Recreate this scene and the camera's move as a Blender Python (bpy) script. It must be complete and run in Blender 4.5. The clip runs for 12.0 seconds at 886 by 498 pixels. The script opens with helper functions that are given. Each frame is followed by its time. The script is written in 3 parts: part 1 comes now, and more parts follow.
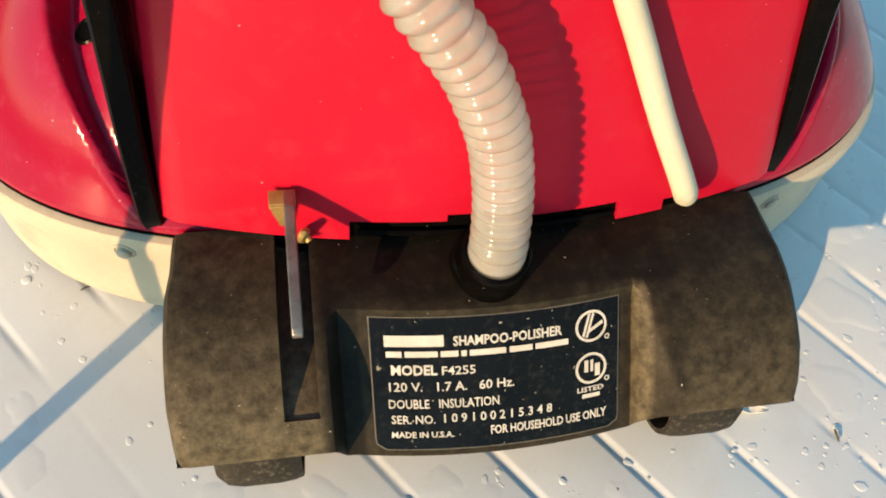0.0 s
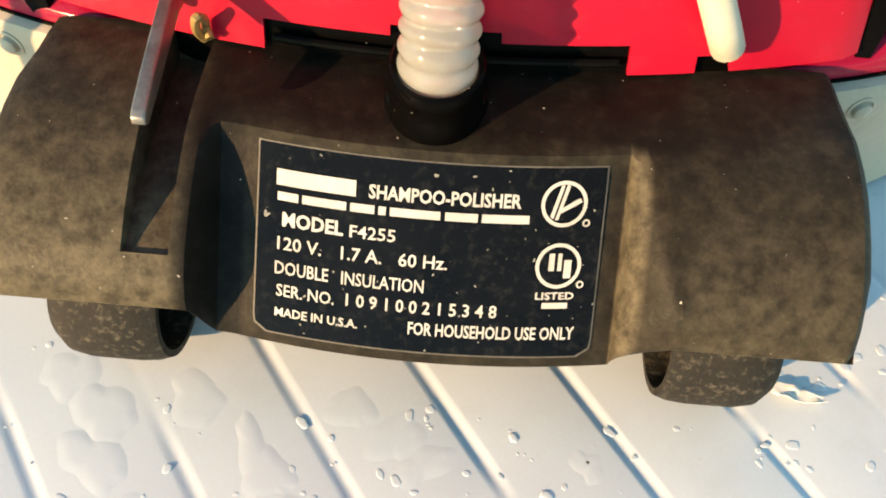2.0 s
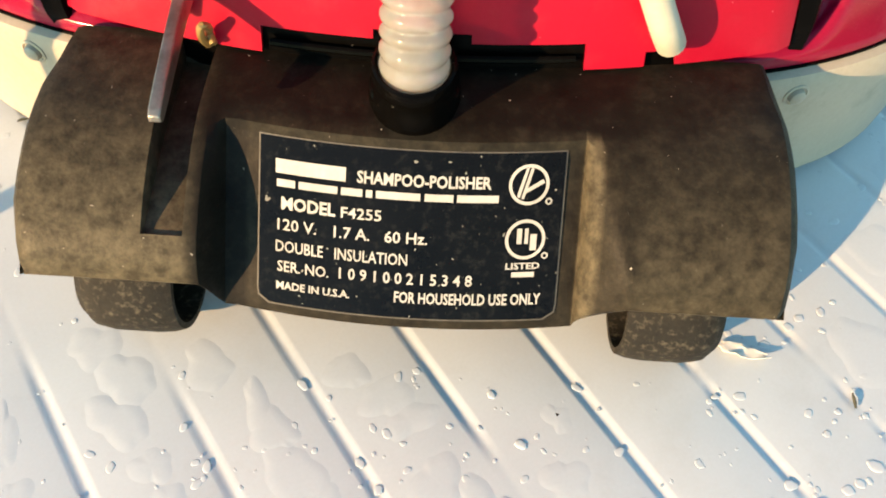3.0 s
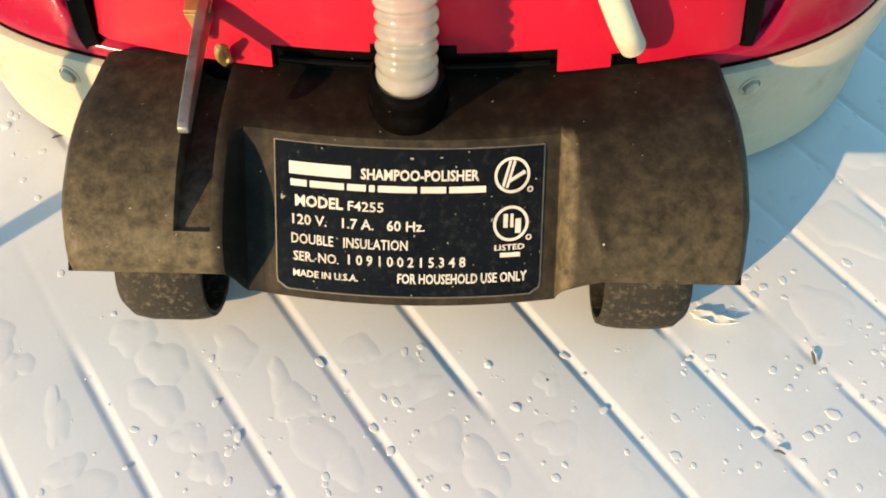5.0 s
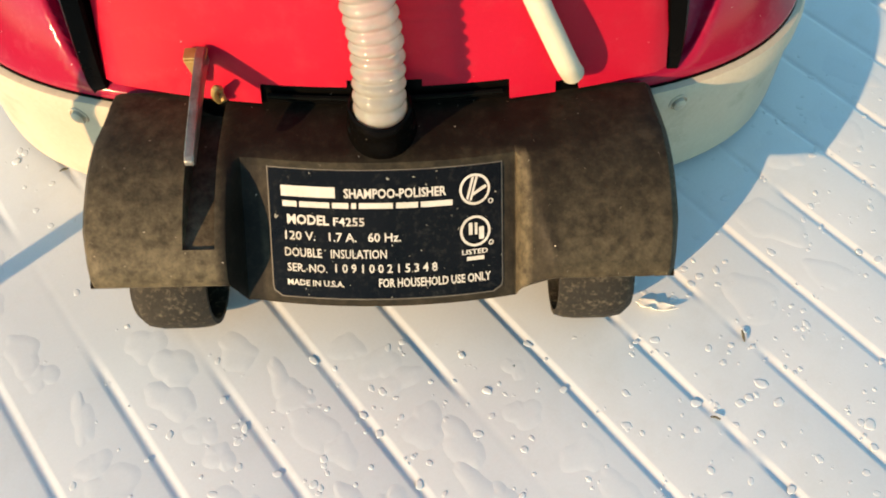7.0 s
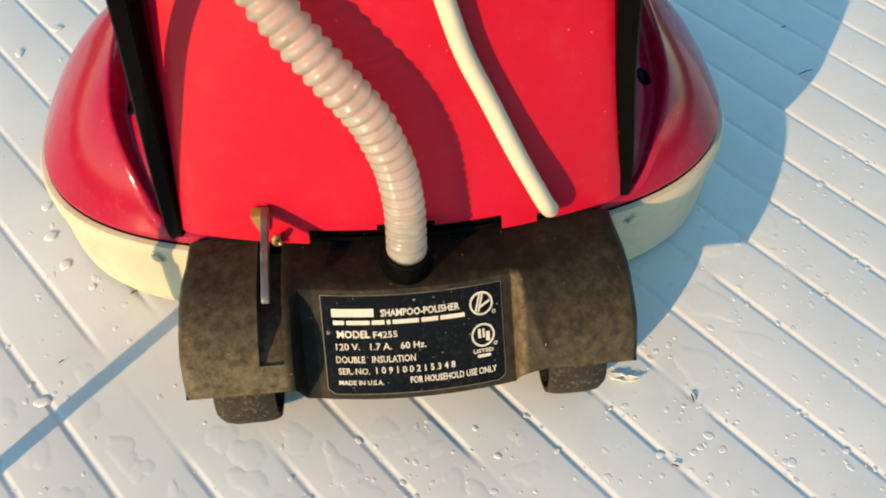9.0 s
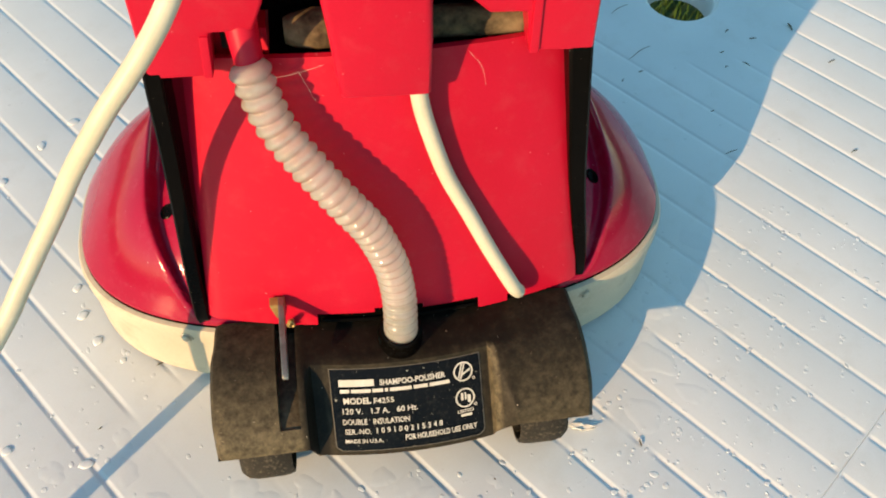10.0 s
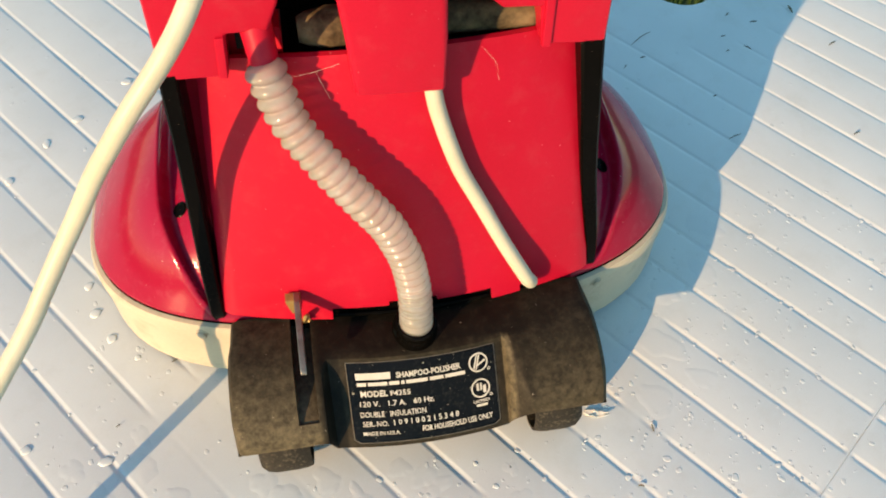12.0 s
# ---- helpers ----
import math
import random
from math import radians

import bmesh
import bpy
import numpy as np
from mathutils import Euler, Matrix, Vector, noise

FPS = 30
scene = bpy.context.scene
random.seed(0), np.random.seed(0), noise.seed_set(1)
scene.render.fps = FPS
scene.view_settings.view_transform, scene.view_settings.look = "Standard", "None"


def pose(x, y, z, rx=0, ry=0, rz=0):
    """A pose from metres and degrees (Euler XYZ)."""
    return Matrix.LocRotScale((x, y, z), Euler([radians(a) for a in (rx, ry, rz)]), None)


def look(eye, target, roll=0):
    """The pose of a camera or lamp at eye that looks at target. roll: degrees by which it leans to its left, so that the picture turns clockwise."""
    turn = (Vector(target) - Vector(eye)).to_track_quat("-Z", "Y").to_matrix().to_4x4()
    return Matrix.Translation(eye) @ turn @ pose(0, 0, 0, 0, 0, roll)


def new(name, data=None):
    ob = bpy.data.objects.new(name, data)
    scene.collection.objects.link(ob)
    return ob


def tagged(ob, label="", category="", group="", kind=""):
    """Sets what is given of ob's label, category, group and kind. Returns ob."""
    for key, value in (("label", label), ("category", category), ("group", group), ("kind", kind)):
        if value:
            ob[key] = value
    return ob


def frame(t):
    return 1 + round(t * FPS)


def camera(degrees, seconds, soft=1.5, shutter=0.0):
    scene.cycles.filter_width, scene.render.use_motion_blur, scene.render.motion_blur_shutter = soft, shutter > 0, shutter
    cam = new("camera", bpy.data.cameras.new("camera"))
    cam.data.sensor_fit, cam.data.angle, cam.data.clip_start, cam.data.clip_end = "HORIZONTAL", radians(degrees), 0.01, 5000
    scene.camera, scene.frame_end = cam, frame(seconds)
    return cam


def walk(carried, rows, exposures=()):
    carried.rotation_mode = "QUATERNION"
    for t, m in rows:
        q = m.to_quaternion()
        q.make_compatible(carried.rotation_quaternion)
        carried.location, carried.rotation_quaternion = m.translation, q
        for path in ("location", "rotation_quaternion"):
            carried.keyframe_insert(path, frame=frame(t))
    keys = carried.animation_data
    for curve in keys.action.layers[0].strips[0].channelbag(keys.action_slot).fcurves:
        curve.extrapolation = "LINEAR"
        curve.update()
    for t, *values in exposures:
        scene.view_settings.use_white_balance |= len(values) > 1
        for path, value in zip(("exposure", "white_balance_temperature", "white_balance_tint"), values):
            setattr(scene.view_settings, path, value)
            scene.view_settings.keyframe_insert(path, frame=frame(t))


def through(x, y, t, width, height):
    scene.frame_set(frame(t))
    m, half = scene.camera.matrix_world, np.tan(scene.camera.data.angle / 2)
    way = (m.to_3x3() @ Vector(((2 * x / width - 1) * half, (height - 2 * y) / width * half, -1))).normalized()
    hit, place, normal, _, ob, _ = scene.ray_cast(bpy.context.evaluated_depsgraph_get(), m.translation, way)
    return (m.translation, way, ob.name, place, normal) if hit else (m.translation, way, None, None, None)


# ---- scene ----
cam = camera(55.0, 12.0, soft=1.9)
PATH = [
    (0, (-0.097, 0.025, 0.321), (0.693, 0.629, -1.414), 8.7),
    (0.5, (-0.062, -0.032, 0.284), (0.363, 0.85, -1.46), -2.7),
    (1, (-0.07, -0.004, 0.23), (0.516, 0.907, -1.451), 4.9),
    (1.5, (-0.06, -0.002, 0.214), (0.604, 0.903, -1.442), 5.2),
    (2, (-0.059, -0.025, 0.226), (0.587, 0.877, -1.438), 3.1),
    (2.5, (-0.06, -0.031, 0.241), (0.591, 0.847, -1.434), 3.1),
    (3, (-0.066, -0.043, 0.248), (0.575, 0.839, -1.429), 2.3),
    (5, (-0.076, -0.063, 0.272), (0.554, 0.833, -1.401), -0.7),
    (5.5, (-0.079, -0.072, 0.294), (0.58, 0.812, -1.375), -0.7),
    (6, (-0.089, -0.074, 0.301), (0.587, 0.804, -1.364), -0.2),
    (6.5, (-0.086, -0.076, 0.304), (0.585, 0.79, -1.369), -0.8),
    (7, (-0.089, -0.082, 0.307), (0.595, 0.789, -1.359), -0.7),
    (7.5, (-0.089, -0.083, 0.315), (0.637, 0.789, -1.331), 0.4),
    (9.5, (-0.134, -0.081, 0.45), (0.695, 0.739, -1.174), 1.0),
    (10, (-0.144, -0.087, 0.491), (0.735, 0.718, -1.115), 2.3),
    (10.5, (-0.149, -0.085, 0.502), (0.725, 0.705, -1.114), 2.1),
    (11, (-0.15, -0.082, 0.502), (0.719, 0.706, -1.117), 1.7),
    (11.5, (-0.149, -0.079, 0.5), (0.726, 0.695, -1.123), 2.2),
    (12, (-0.15, -0.077, 0.497), (0.716, 0.693, -1.132), 1.8),
]
EXPOSURES = [(0.0, 0.93), (0.5, 1.00), (1.0, 1.12), (1.5, 1.26), (2.5, 1.26), (3.2, 1.20), (5.0, 1.10), (6.0, 1.06), (7.5, 1.01), (9.5, 0.88), (12.0, 0.88)]
walk(cam, [(t, look(eye, target, roll)) for t, eye, target, roll in PATH], EXPOSURES)
# ---------------------------------------------------------------- light
SUN_AZ = radians(6.1)      # the way the light travels, from +x towards +y
SUN_EL = radians(18.2)
world = bpy.data.worlds.new("sky")
scene.world = world
world.use_nodes = True
wn = world.node_tree.nodes
sky = wn.new("ShaderNodeTexSky")
sky.sky_type = 'NISHITA'
sky.sun_disc = False
sky.sun_elevation = SUN_EL
sky.sun_rotation = radians(270.0) - SUN_AZ
sky.altitude, sky.air_density, sky.dust_density, sky.ozone_density = 200, 1.0, 0.2, 0.35
wn["Background"].inputs[1].default_value = 0.15
haze = wn.new("ShaderNodeVectorMath")       # a clear evening sky, a little greener than the model's
haze.operation = 'MULTIPLY'
haze.inputs[1].default_value = (0.74, 1.00, 0.94)
world.node_tree.links.new(sky.outputs[0], haze.inputs[0])
world.node_tree.links.new(haze.outputs[0], wn["Background"].inputs[0])
sun = new("sun", bpy.data.lights.new("sun", 'SUN'))
sun.data.energy, sun.data.angle, sun.data.color = 4.28, radians(0.53), (1.0, 0.63, 0.32)
sun.matrix_world = look((0, 0, 0), (math.cos(SUN_EL) * math.cos(SUN_AZ), math.cos(SUN_EL) * math.sin(SUN_AZ), -math.sin(SUN_EL)))


# ---------------------------------------------------------------- materials
def surface(name, dark, light, rough=0.4, grain=400.0, stain=25.0, bump=0.1, depth=0.0004, metal=0.0, coat=0.0,
            sheen_rough=0.1, speck=None, speck_size=160.0, speck_amount=0.0, ior=1.5, gloss=0.5, dots=None, dot_size=700.0, dot_level=0.755, film=None):
    """A plastic, metal or ground surface: two scales of colour change, uneven gloss, fine relief, optional dust specks."""
    m = bpy.data.materials.new(name)
    m.use_nodes = True
    n, k = m.node_tree.nodes, m.node_tree.links
    b = n["Principled BSDF"]
    where = n.new("ShaderNodeTexCoord")
    big, small = n.new("ShaderNodeTexNoise"), n.new("ShaderNodeTexNoise")
    for t, s, d in ((big, stain, 5.0), (small, grain, 3.0)):
        t.inputs["Scale"].default_value, t.inputs["Detail"].default_value = s, d
        k.new(where.outputs["Object"], t.inputs["Vector"])
    mix = n.new("ShaderNodeMath")
    mix.operation = 'MULTIPLY_ADD'
    k.new(small.outputs["Fac"], mix.inputs[0])
    mix.inputs[1].default_value = 0.35
    k.new(big.outputs["Fac"], mix.inputs[2])
    ramp = n.new("ShaderNodeValToRGB")
    ramp.color_ramp.elements[0].position, ramp.color_ramp.elements[0].color = 0.45, (*dark, 1)
    ramp.color_ramp.elements[1].position, ramp.color_ramp.elements[1].color = 0.9, (*light, 1)
    k.new(mix.outputs[0], ramp.inputs[0])
    colour = ramp.outputs[0]
    if speck:
        dust = n.new("ShaderNodeTexNoise")
        dust.inputs["Scale"].default_value, dust.inputs["Detail"].default_value = speck_size, 8.0
        dust.inputs["Roughness"].default_value = 0.7
        k.new(where.outputs["Object"], dust.inputs["Vector"])
        r2 = n.new("ShaderNodeValToRGB")
        r2.color_ramp.elements[0].position, r2.color_ramp.elements[1].position = 0.52, 0.75
        r2.color_ramp.elements[1].color = (speck_amount, speck_amount, speck_amount, 1)
        k.new(dust.outputs["Fac"], r2.inputs[0])
        blend = n.new("ShaderNodeMix")
        blend.data_type = 'RGBA'
        k.new(r2.outputs[0], blend.inputs[0])
        k.new(colour, blend.inputs[6])
        blend.inputs[7].default_value = (*speck, 1)
        colour = blend.outputs[2]
    if dots:
        grit = n.new("ShaderNodeTexNoise")
        grit.inputs["Scale"].default_value, grit.inputs["Detail"].default_value = dot_size, 1.0
        k.new(where.outputs["Object"], grit.inputs["Vector"])
        r3 = n.new("ShaderNodeValToRGB")
        r3.color_ramp.elements[0].position, r3.color_ramp.elements[1].position = dot_level, dot_level + 0.03
        k.new(grit.outputs["Fac"], r3.inputs[0])
        over = n.new("ShaderNodeMix")
        over.data_type = 'RGBA'
        k.new(r3.outputs[0], over.inputs[0])
        k.new(colour, over.inputs[6])
        over.inputs[7].default_value = (*dots, 1)
        colour = over.outputs[2]
    # film colour: real dust, and the housing recess walls' painted sun and shade
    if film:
        dust_and_light = n.new("ShaderNodeAttribute")
        dust_and_light.attribute_name = "dust"
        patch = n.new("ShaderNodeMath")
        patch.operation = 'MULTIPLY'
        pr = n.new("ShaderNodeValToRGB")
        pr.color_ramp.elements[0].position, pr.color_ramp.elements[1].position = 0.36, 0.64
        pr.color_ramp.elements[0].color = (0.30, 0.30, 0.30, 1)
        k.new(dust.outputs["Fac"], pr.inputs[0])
        k.new(dust_and_light.outputs["Fac"], patch.inputs[0])
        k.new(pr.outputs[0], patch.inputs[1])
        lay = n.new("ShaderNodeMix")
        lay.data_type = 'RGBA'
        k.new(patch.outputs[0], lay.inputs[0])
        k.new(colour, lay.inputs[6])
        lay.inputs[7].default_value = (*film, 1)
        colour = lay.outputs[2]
    k.new(colour, b.inputs["Base Color"])
    rr = n.new("ShaderNodeMapRange")
    rr.inputs[3].default_value, rr.inputs[4].default_value = max(0.03, rough - sheen_rough), min(1, rough + sheen_rough)
    k.new(big.outputs["Fac"], rr.inputs[0])
    k.new(rr.outputs[0], b.inputs["Roughness"])
    b.inputs["Metallic"].default_value = metal
    b.inputs["IOR"].default_value = ior
    b.inputs["Specular IOR Level"].default_value = gloss
    b.inputs["Coat Weight"].default_value = coat
    b.inputs["Coat Roughness"].default_value = 0.08
    rel = n.new("ShaderNodeBump")
    rel.inputs["Strength"].default_value, rel.inputs["Distance"].default_value = bump, depth
    k.new(mix.outputs[0], rel.inputs["Height"])
    k.new(rel.outputs[0], b.inputs["Normal"])
    return m


TABLE = surface("moulded_table_plastic", (0.545, 0.580, 0.590), (0.620, 0.650, 0.660), 0.42, 900, 9, 0.05, 0.0003, speck=(0.40, 0.39, 0.34), speck_size=30, speck_amount=0.22)
RED = surface("red_plastic", (0.36, 0.0032, 0.018), (0.43, 0.0055, 0.027), 0.38, 700, 9, 0.06, 0.0003, gloss=0.20, speck=(0.50, 0.10, 0.11), speck_size=90, speck_amount=0.13, dots=(0.6, 0.25, 0.25), dot_size=520, dot_level=0.80)
HOOD_RED = surface("glossy_red_hood", (0.245, 0.0034, 0.024), (0.30, 0.0050, 0.032), 0.14, 900, 12, 0.03, 0.0002, gloss=0.22, sheen_rough=0.05, speck=(0.40, 0.13, 0.15), speck_size=120, speck_amount=0.16, dots=(0.5, 0.35, 0.35), dot_size=520, dot_level=0.79)
CREAM = surface("cream_plastic", (0.40, 0.345, 0.255), (0.50, 0.44, 0.335), 0.40, 500, 16, 0.08, 0.0003, gloss=0.35, speck=(0.19, 0.165, 0.105), speck_size=32, speck_amount=0.65)
CORD = surface("cream_vinyl_cord", (0.48, 0.44, 0.33), (0.56, 0.52, 0.41), 0.45, 500, 30, 0.08, 0.0003, gloss=0.35, speck=(0.3, 0.27, 0.2), speck_size=90, speck_amount=0.25)
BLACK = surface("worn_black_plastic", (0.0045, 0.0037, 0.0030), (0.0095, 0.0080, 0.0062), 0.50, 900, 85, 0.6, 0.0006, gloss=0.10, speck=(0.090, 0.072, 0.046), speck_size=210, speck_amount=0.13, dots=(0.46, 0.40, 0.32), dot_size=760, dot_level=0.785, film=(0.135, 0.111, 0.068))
GLOSS_BLACK = surface("smooth_black_plastic", (0.0014, 0.0013, 0.0012), (0.003, 0.0027, 0.0024), 0.24, 700, 20, 0.1, 0.0003, gloss=0.04, speck=(0.03, 0.026, 0.020), speck_size=220, speck_amount=0.06, dots=(0.22, 0.19, 0.15), dot_size=700, dot_level=0.80)
RUBBER = surface("dusty_black_rubber", (0.012, 0.011, 0.009), (0.026, 0.023, 0.018), 0.75, 700, 60, 0.6, 0.001, gloss=0.2, speck=(0.17, 0.145, 0.10), speck_size=420, speck_amount=0.75)
PLATE = surface("black_label_foil", (0.003, 0.003, 0.003), (0.006, 0.006, 0.006), 0.14, 1500, 40, 0.05, 0.0002, gloss=0.12, speck=(0.08, 0.08, 0.07), speck_size=350, speck_amount=0.2, dots=(0.25, 0.24, 0.2), dot_size=600)
INK = surface("silver_white_print", (0.42, 0.395, 0.335), (0.58, 0.55, 0.49), 0.5, 900, 90, 0.05, 0.0001)
BORDER = surface("dull_label_border", (0.06, 0.05, 0.035), (0.13, 0.115, 0.085), 0.5, 900, 120, 0.05, 0.0001)
STEEL = surface("worn_steel", (0.20, 0.18, 0.15), (0.33, 0.30, 0.26), 0.38, 900, 120, 0.3, 0.0003, metal=0.85, speck=(0.12, 0.06, 0.03), speck_size=160, speck_amount=0.6)
BRASS = surface("tarnished_yellow_plating", (0.30, 0.19, 0.06), (0.46, 0.32, 0.12), 0.45, 700, 150, 0.4, 0.0004, metal=0.5)
DUSTY = surface("dusty_brown_shaft", (0.015, 0.012, 0.008), (0.20, 0.145, 0.08), 0.85, 300, 70, 0.8, 0.002, gloss=0.1)
FLAKE = surface("white_paper_flake", (0.70, 0.66, 0.56), (0.80, 0.77, 0.70), 0.7, 500, 200, 0.3, 0.0005)
SCRAP = surface("dry_grass_scrap", (0.035, 0.035, 0.025), (0.11, 0.10, 0.06), 0.8, 500, 300, 0.3, 0.0005)
LAWN = surface("lawn_soil", (0.020, 0.045, 0.010), (0.06, 0.11, 0.025), 0.9, 60, 3, 1.0, 0.02)
BLADE = surface("grass_blade", (0.018, 0.045, 0.008), (0.05, 0.10, 0.018), 0.6, 50, 8, 0.2, 0.001, gloss=0.2)


WATER = surface("water_on_plastic", (0.545, 0.580, 0.590), (0.620, 0.650, 0.660), 0.2, 900, 9, 0.02, 0.0002, ior=1.33, sheen_rough=0.06)
FILM = surface("water_film", (0.535, 0.570, 0.585), (0.605, 0.640, 0.655), 0.36, 900, 9, 0.02, 0.0002, ior=1.33, sheen_rough=0.06)


def thin_vinyl(name, colour, through, see, rough):
    """Milky thin-walled vinyl: part of the light scatters back, part passes diffused, a little goes straight through."""
    m = bpy.data.materials.new(name)
    m.use_nodes = True
    n, k = m.node_tree.nodes, m.node_tree.links
    n.remove(n["Principled BSDF"])
    where, cloud, ramp = n.new("ShaderNodeTexCoord"), n.new("ShaderNodeTexNoise"), n.new("ShaderNodeValToRGB")
    cloud.inputs["Scale"].default_value, cloud.inputs["Detail"].default_value = 140.0, 5.0
    k.new(where.outputs["Object"], cloud.inputs["Vector"])
    ramp.color_ramp.elements[0].position, ramp.color_ramp.elements[1].position = 0.3, 0.65
    ramp.color_ramp.elements[0].color = (*[c * q for c, q in zip(colour, (0.86, 0.83, 0.76))], 1)
    ramp.color_ramp.elements[1].color = (*colour, 1)
    k.new(cloud.outputs["Fac"], ramp.inputs[0])
    back, fore, clearing, shine = n.new("ShaderNodeBsdfDiffuse"), n.new("ShaderNodeBsdfTranslucent"), n.new("ShaderNodeBsdfTransparent"), n.new("ShaderNodeBsdfGlossy")
    k.new(ramp.outputs[0], back.inputs["Color"])
    k.new(ramp.outputs[0], fore.inputs["Color"])
    shine.inputs["Roughness"].default_value = rough
    edge = n.new("ShaderNodeFresnel")
    edge.inputs["IOR"].default_value = 1.45
    last = back.outputs[0]
    for other, amount in ((fore, through), (clearing, see), (shine, None)):
        mix = n.new("ShaderNodeMixShader")
        if amount is None:
            k.new(edge.outputs[0], mix.inputs[0])
        else:
            mix.inputs[0].default_value = amount
        k.new(last, mix.inputs[1])
        k.new(other.outputs[0], mix.inputs[2])
        last = mix.outputs[0]
    k.new(last, n["Material Output"].inputs["Surface"])
    return m


HOSE = thin_vinyl("milky_vinyl_hose", (0.78, 0.78, 0.71), 0.60, 0.31, 0.10)


# ---------------------------------------------------------------- mesh helpers
def part(name, bm, material, parent=None, label="", sharp=35.0):
    """Links a bmesh as one mesh object, under a thing or a part."""
    bmesh.ops.recalc_face_normals(bm, faces=bm.faces)
    me = bpy.data.meshes.new(name)
    bm.to_mesh(me)
    bm.free()
    me.materials.append(material)
    me.shade_smooth()
    me.set_sharp_from_angle(angle=radians(sharp))
    ob = new(name, me)
    ob.parent = parent
    if label:
        tagged(ob, label)
    return ob


def loft(rings, caps=True, closed=True, bm=None):
    """A skin over rings of equally many points."""
    bm = bm or bmesh.new()
    vs = [[bm.verts.new(p) for p in r] for r in rings]
    n = len(rings[0])
    for r0, r1 in zip(vs, vs[1:]):
        for i in range(n if closed else n - 1):
            j = (i + 1) % n
            bm.faces.new((r0[i], r0[j], r1[j], r1[i]))
    if caps:
        bm.faces.new(vs[0])
        bm.faces.new(vs[-1])
    return bm


def smooth_path(points, steps=8):
    """A flowing line through the points."""
    p = [Vector(q) for q in points]
    p = [2 * p[0] - p[1]] + p + [2 * p[-1] - p[-2]]
    out = []
    for a, b, c, d in zip(p, p[1:], p[2:], p[3:]):
        for i in range(steps):
            t = i / steps
            out.append(0.5 * (2 * b + (c - a) * t + (2 * a - 5 * b + 4 * c - d) * t * t + (3 * b - a - 3 * c + d) * t ** 3))
    out.append(p[-2])
    return out


def tube(points, radius, seg=20, caps=True):
    """A round skin along the points; radius is a number or a function of the way along, in metres."""
    rings, side, run = [], None, 0.0
    for i, p in enumerate(points):
        ahead = (points[min(i + 1, len(points) - 1)] - points[max(i - 1, 0)]).normalized()
        if side is None:
            side = ahead.orthogonal().normalized()
        side = (side - ahead * side.dot(ahead)).normalized()
        up = ahead.cross(side)
        if i:
            run += (p - points[i - 1]).length
        r = radius(run) if callable(radius) else radius
        rings.append([p + (side * math.cos(a) + up * math.sin(a)) * r for a in (2 * math.pi * j / seg for j in range(seg))])
    return loft(rings, caps)


def resample(points, step):
    out, left = [points[0]], step
    for a, b in zip(points, points[1:]):
        d = (b - a).length
        while left <= d:
            out.append(a.lerp(b, left / d))
            left += step
        left -= d
    return out


def slab(outline, low, high, axis="b", bevel=0.0):
    """A plate: an outline in two axes, thick along the third ('b' or 'z' or 'a')."""
    def put(p, h):
        return {"b": (p[0], h, p[1]), "z": (p[0], p[1], h), "a": (h, p[0], p[1])}[axis]
    bm = bmesh.new()
    lo = [bm.verts.new(put(p, low)) for p in outline]
    hi = [bm.verts.new(put(p, high)) for p in outline]
    n = len(outline)
    bm.faces.new(lo)
    bm.faces.new(hi)
    for i in range(n):
        bm.faces.new((lo[i], lo[(i + 1) % n], hi[(i + 1) % n], hi[i]))
    bmesh.ops.recalc_face_normals(bm, faces=bm.faces)
    if bevel:
        bmesh.ops.bevel(bm, geom=bm.edges[:], offset=bevel, segments=3, profile=0.6, affect='EDGES', clamp_overlap=True)
    return bm


def mm(*p):
    return Vector([v / 1000 for v in p])


# ---------------------------------------------------------------- ground
def lawn():
    bm = bmesh.new()
    bmesh.ops.create_grid(bm, x_segments=8, y_segments=8, size=400.0)
    bmesh.ops.translate(bm, verts=bm.verts, vec=(0, 0, -0.72))
    return tagged(part("ground", bm, LAWN), "green lawn under and around the garden table", "lawn", kind="structure")


def grass(cx, cy, radius, count):
    rnd = random.Random(5)
    verts, faces = [], []
    for _ in range(count):
        a, r = rnd.uniform(0, 6.283), radius * math.sqrt(rnd.random())
        x, y, h, w = cx + r * math.cos(a), cy + r * math.sin(a), rnd.uniform(0.03, 0.08), rnd.uniform(0.002, 0.004)
        t, lean = rnd.uniform(0, 6.283), rnd.uniform(0.0, 0.04)
        c, s = math.cos(t), math.sin(t)
        i = len(verts)
        verts += [(x - w * c, y - w * s, -0.72), (x + w * c, y + w * s, -0.72),
                  (x + w * .7 * c - s * lean * .4, y + w * .7 * s + c * lean * .4, -0.72 + h * .6), (x - w * .7 * c - s * lean * .4, y - w * .7 * s + c * lean * .4, -0.72 + h * .6),
                  (x - s * lean, y + c * lean, -0.72 + h)]
        faces += [(i, i + 1, i + 2, i + 3), (i + 3, i + 2, i + 4)]
    me = bpy.data.meshes.new("grass")
    me.from_pydata(verts, [], faces)
    me.materials.append(BLADE)
    return tagged(new("grass", me), "short green grass blades below the table", "grass", kind="stuff")


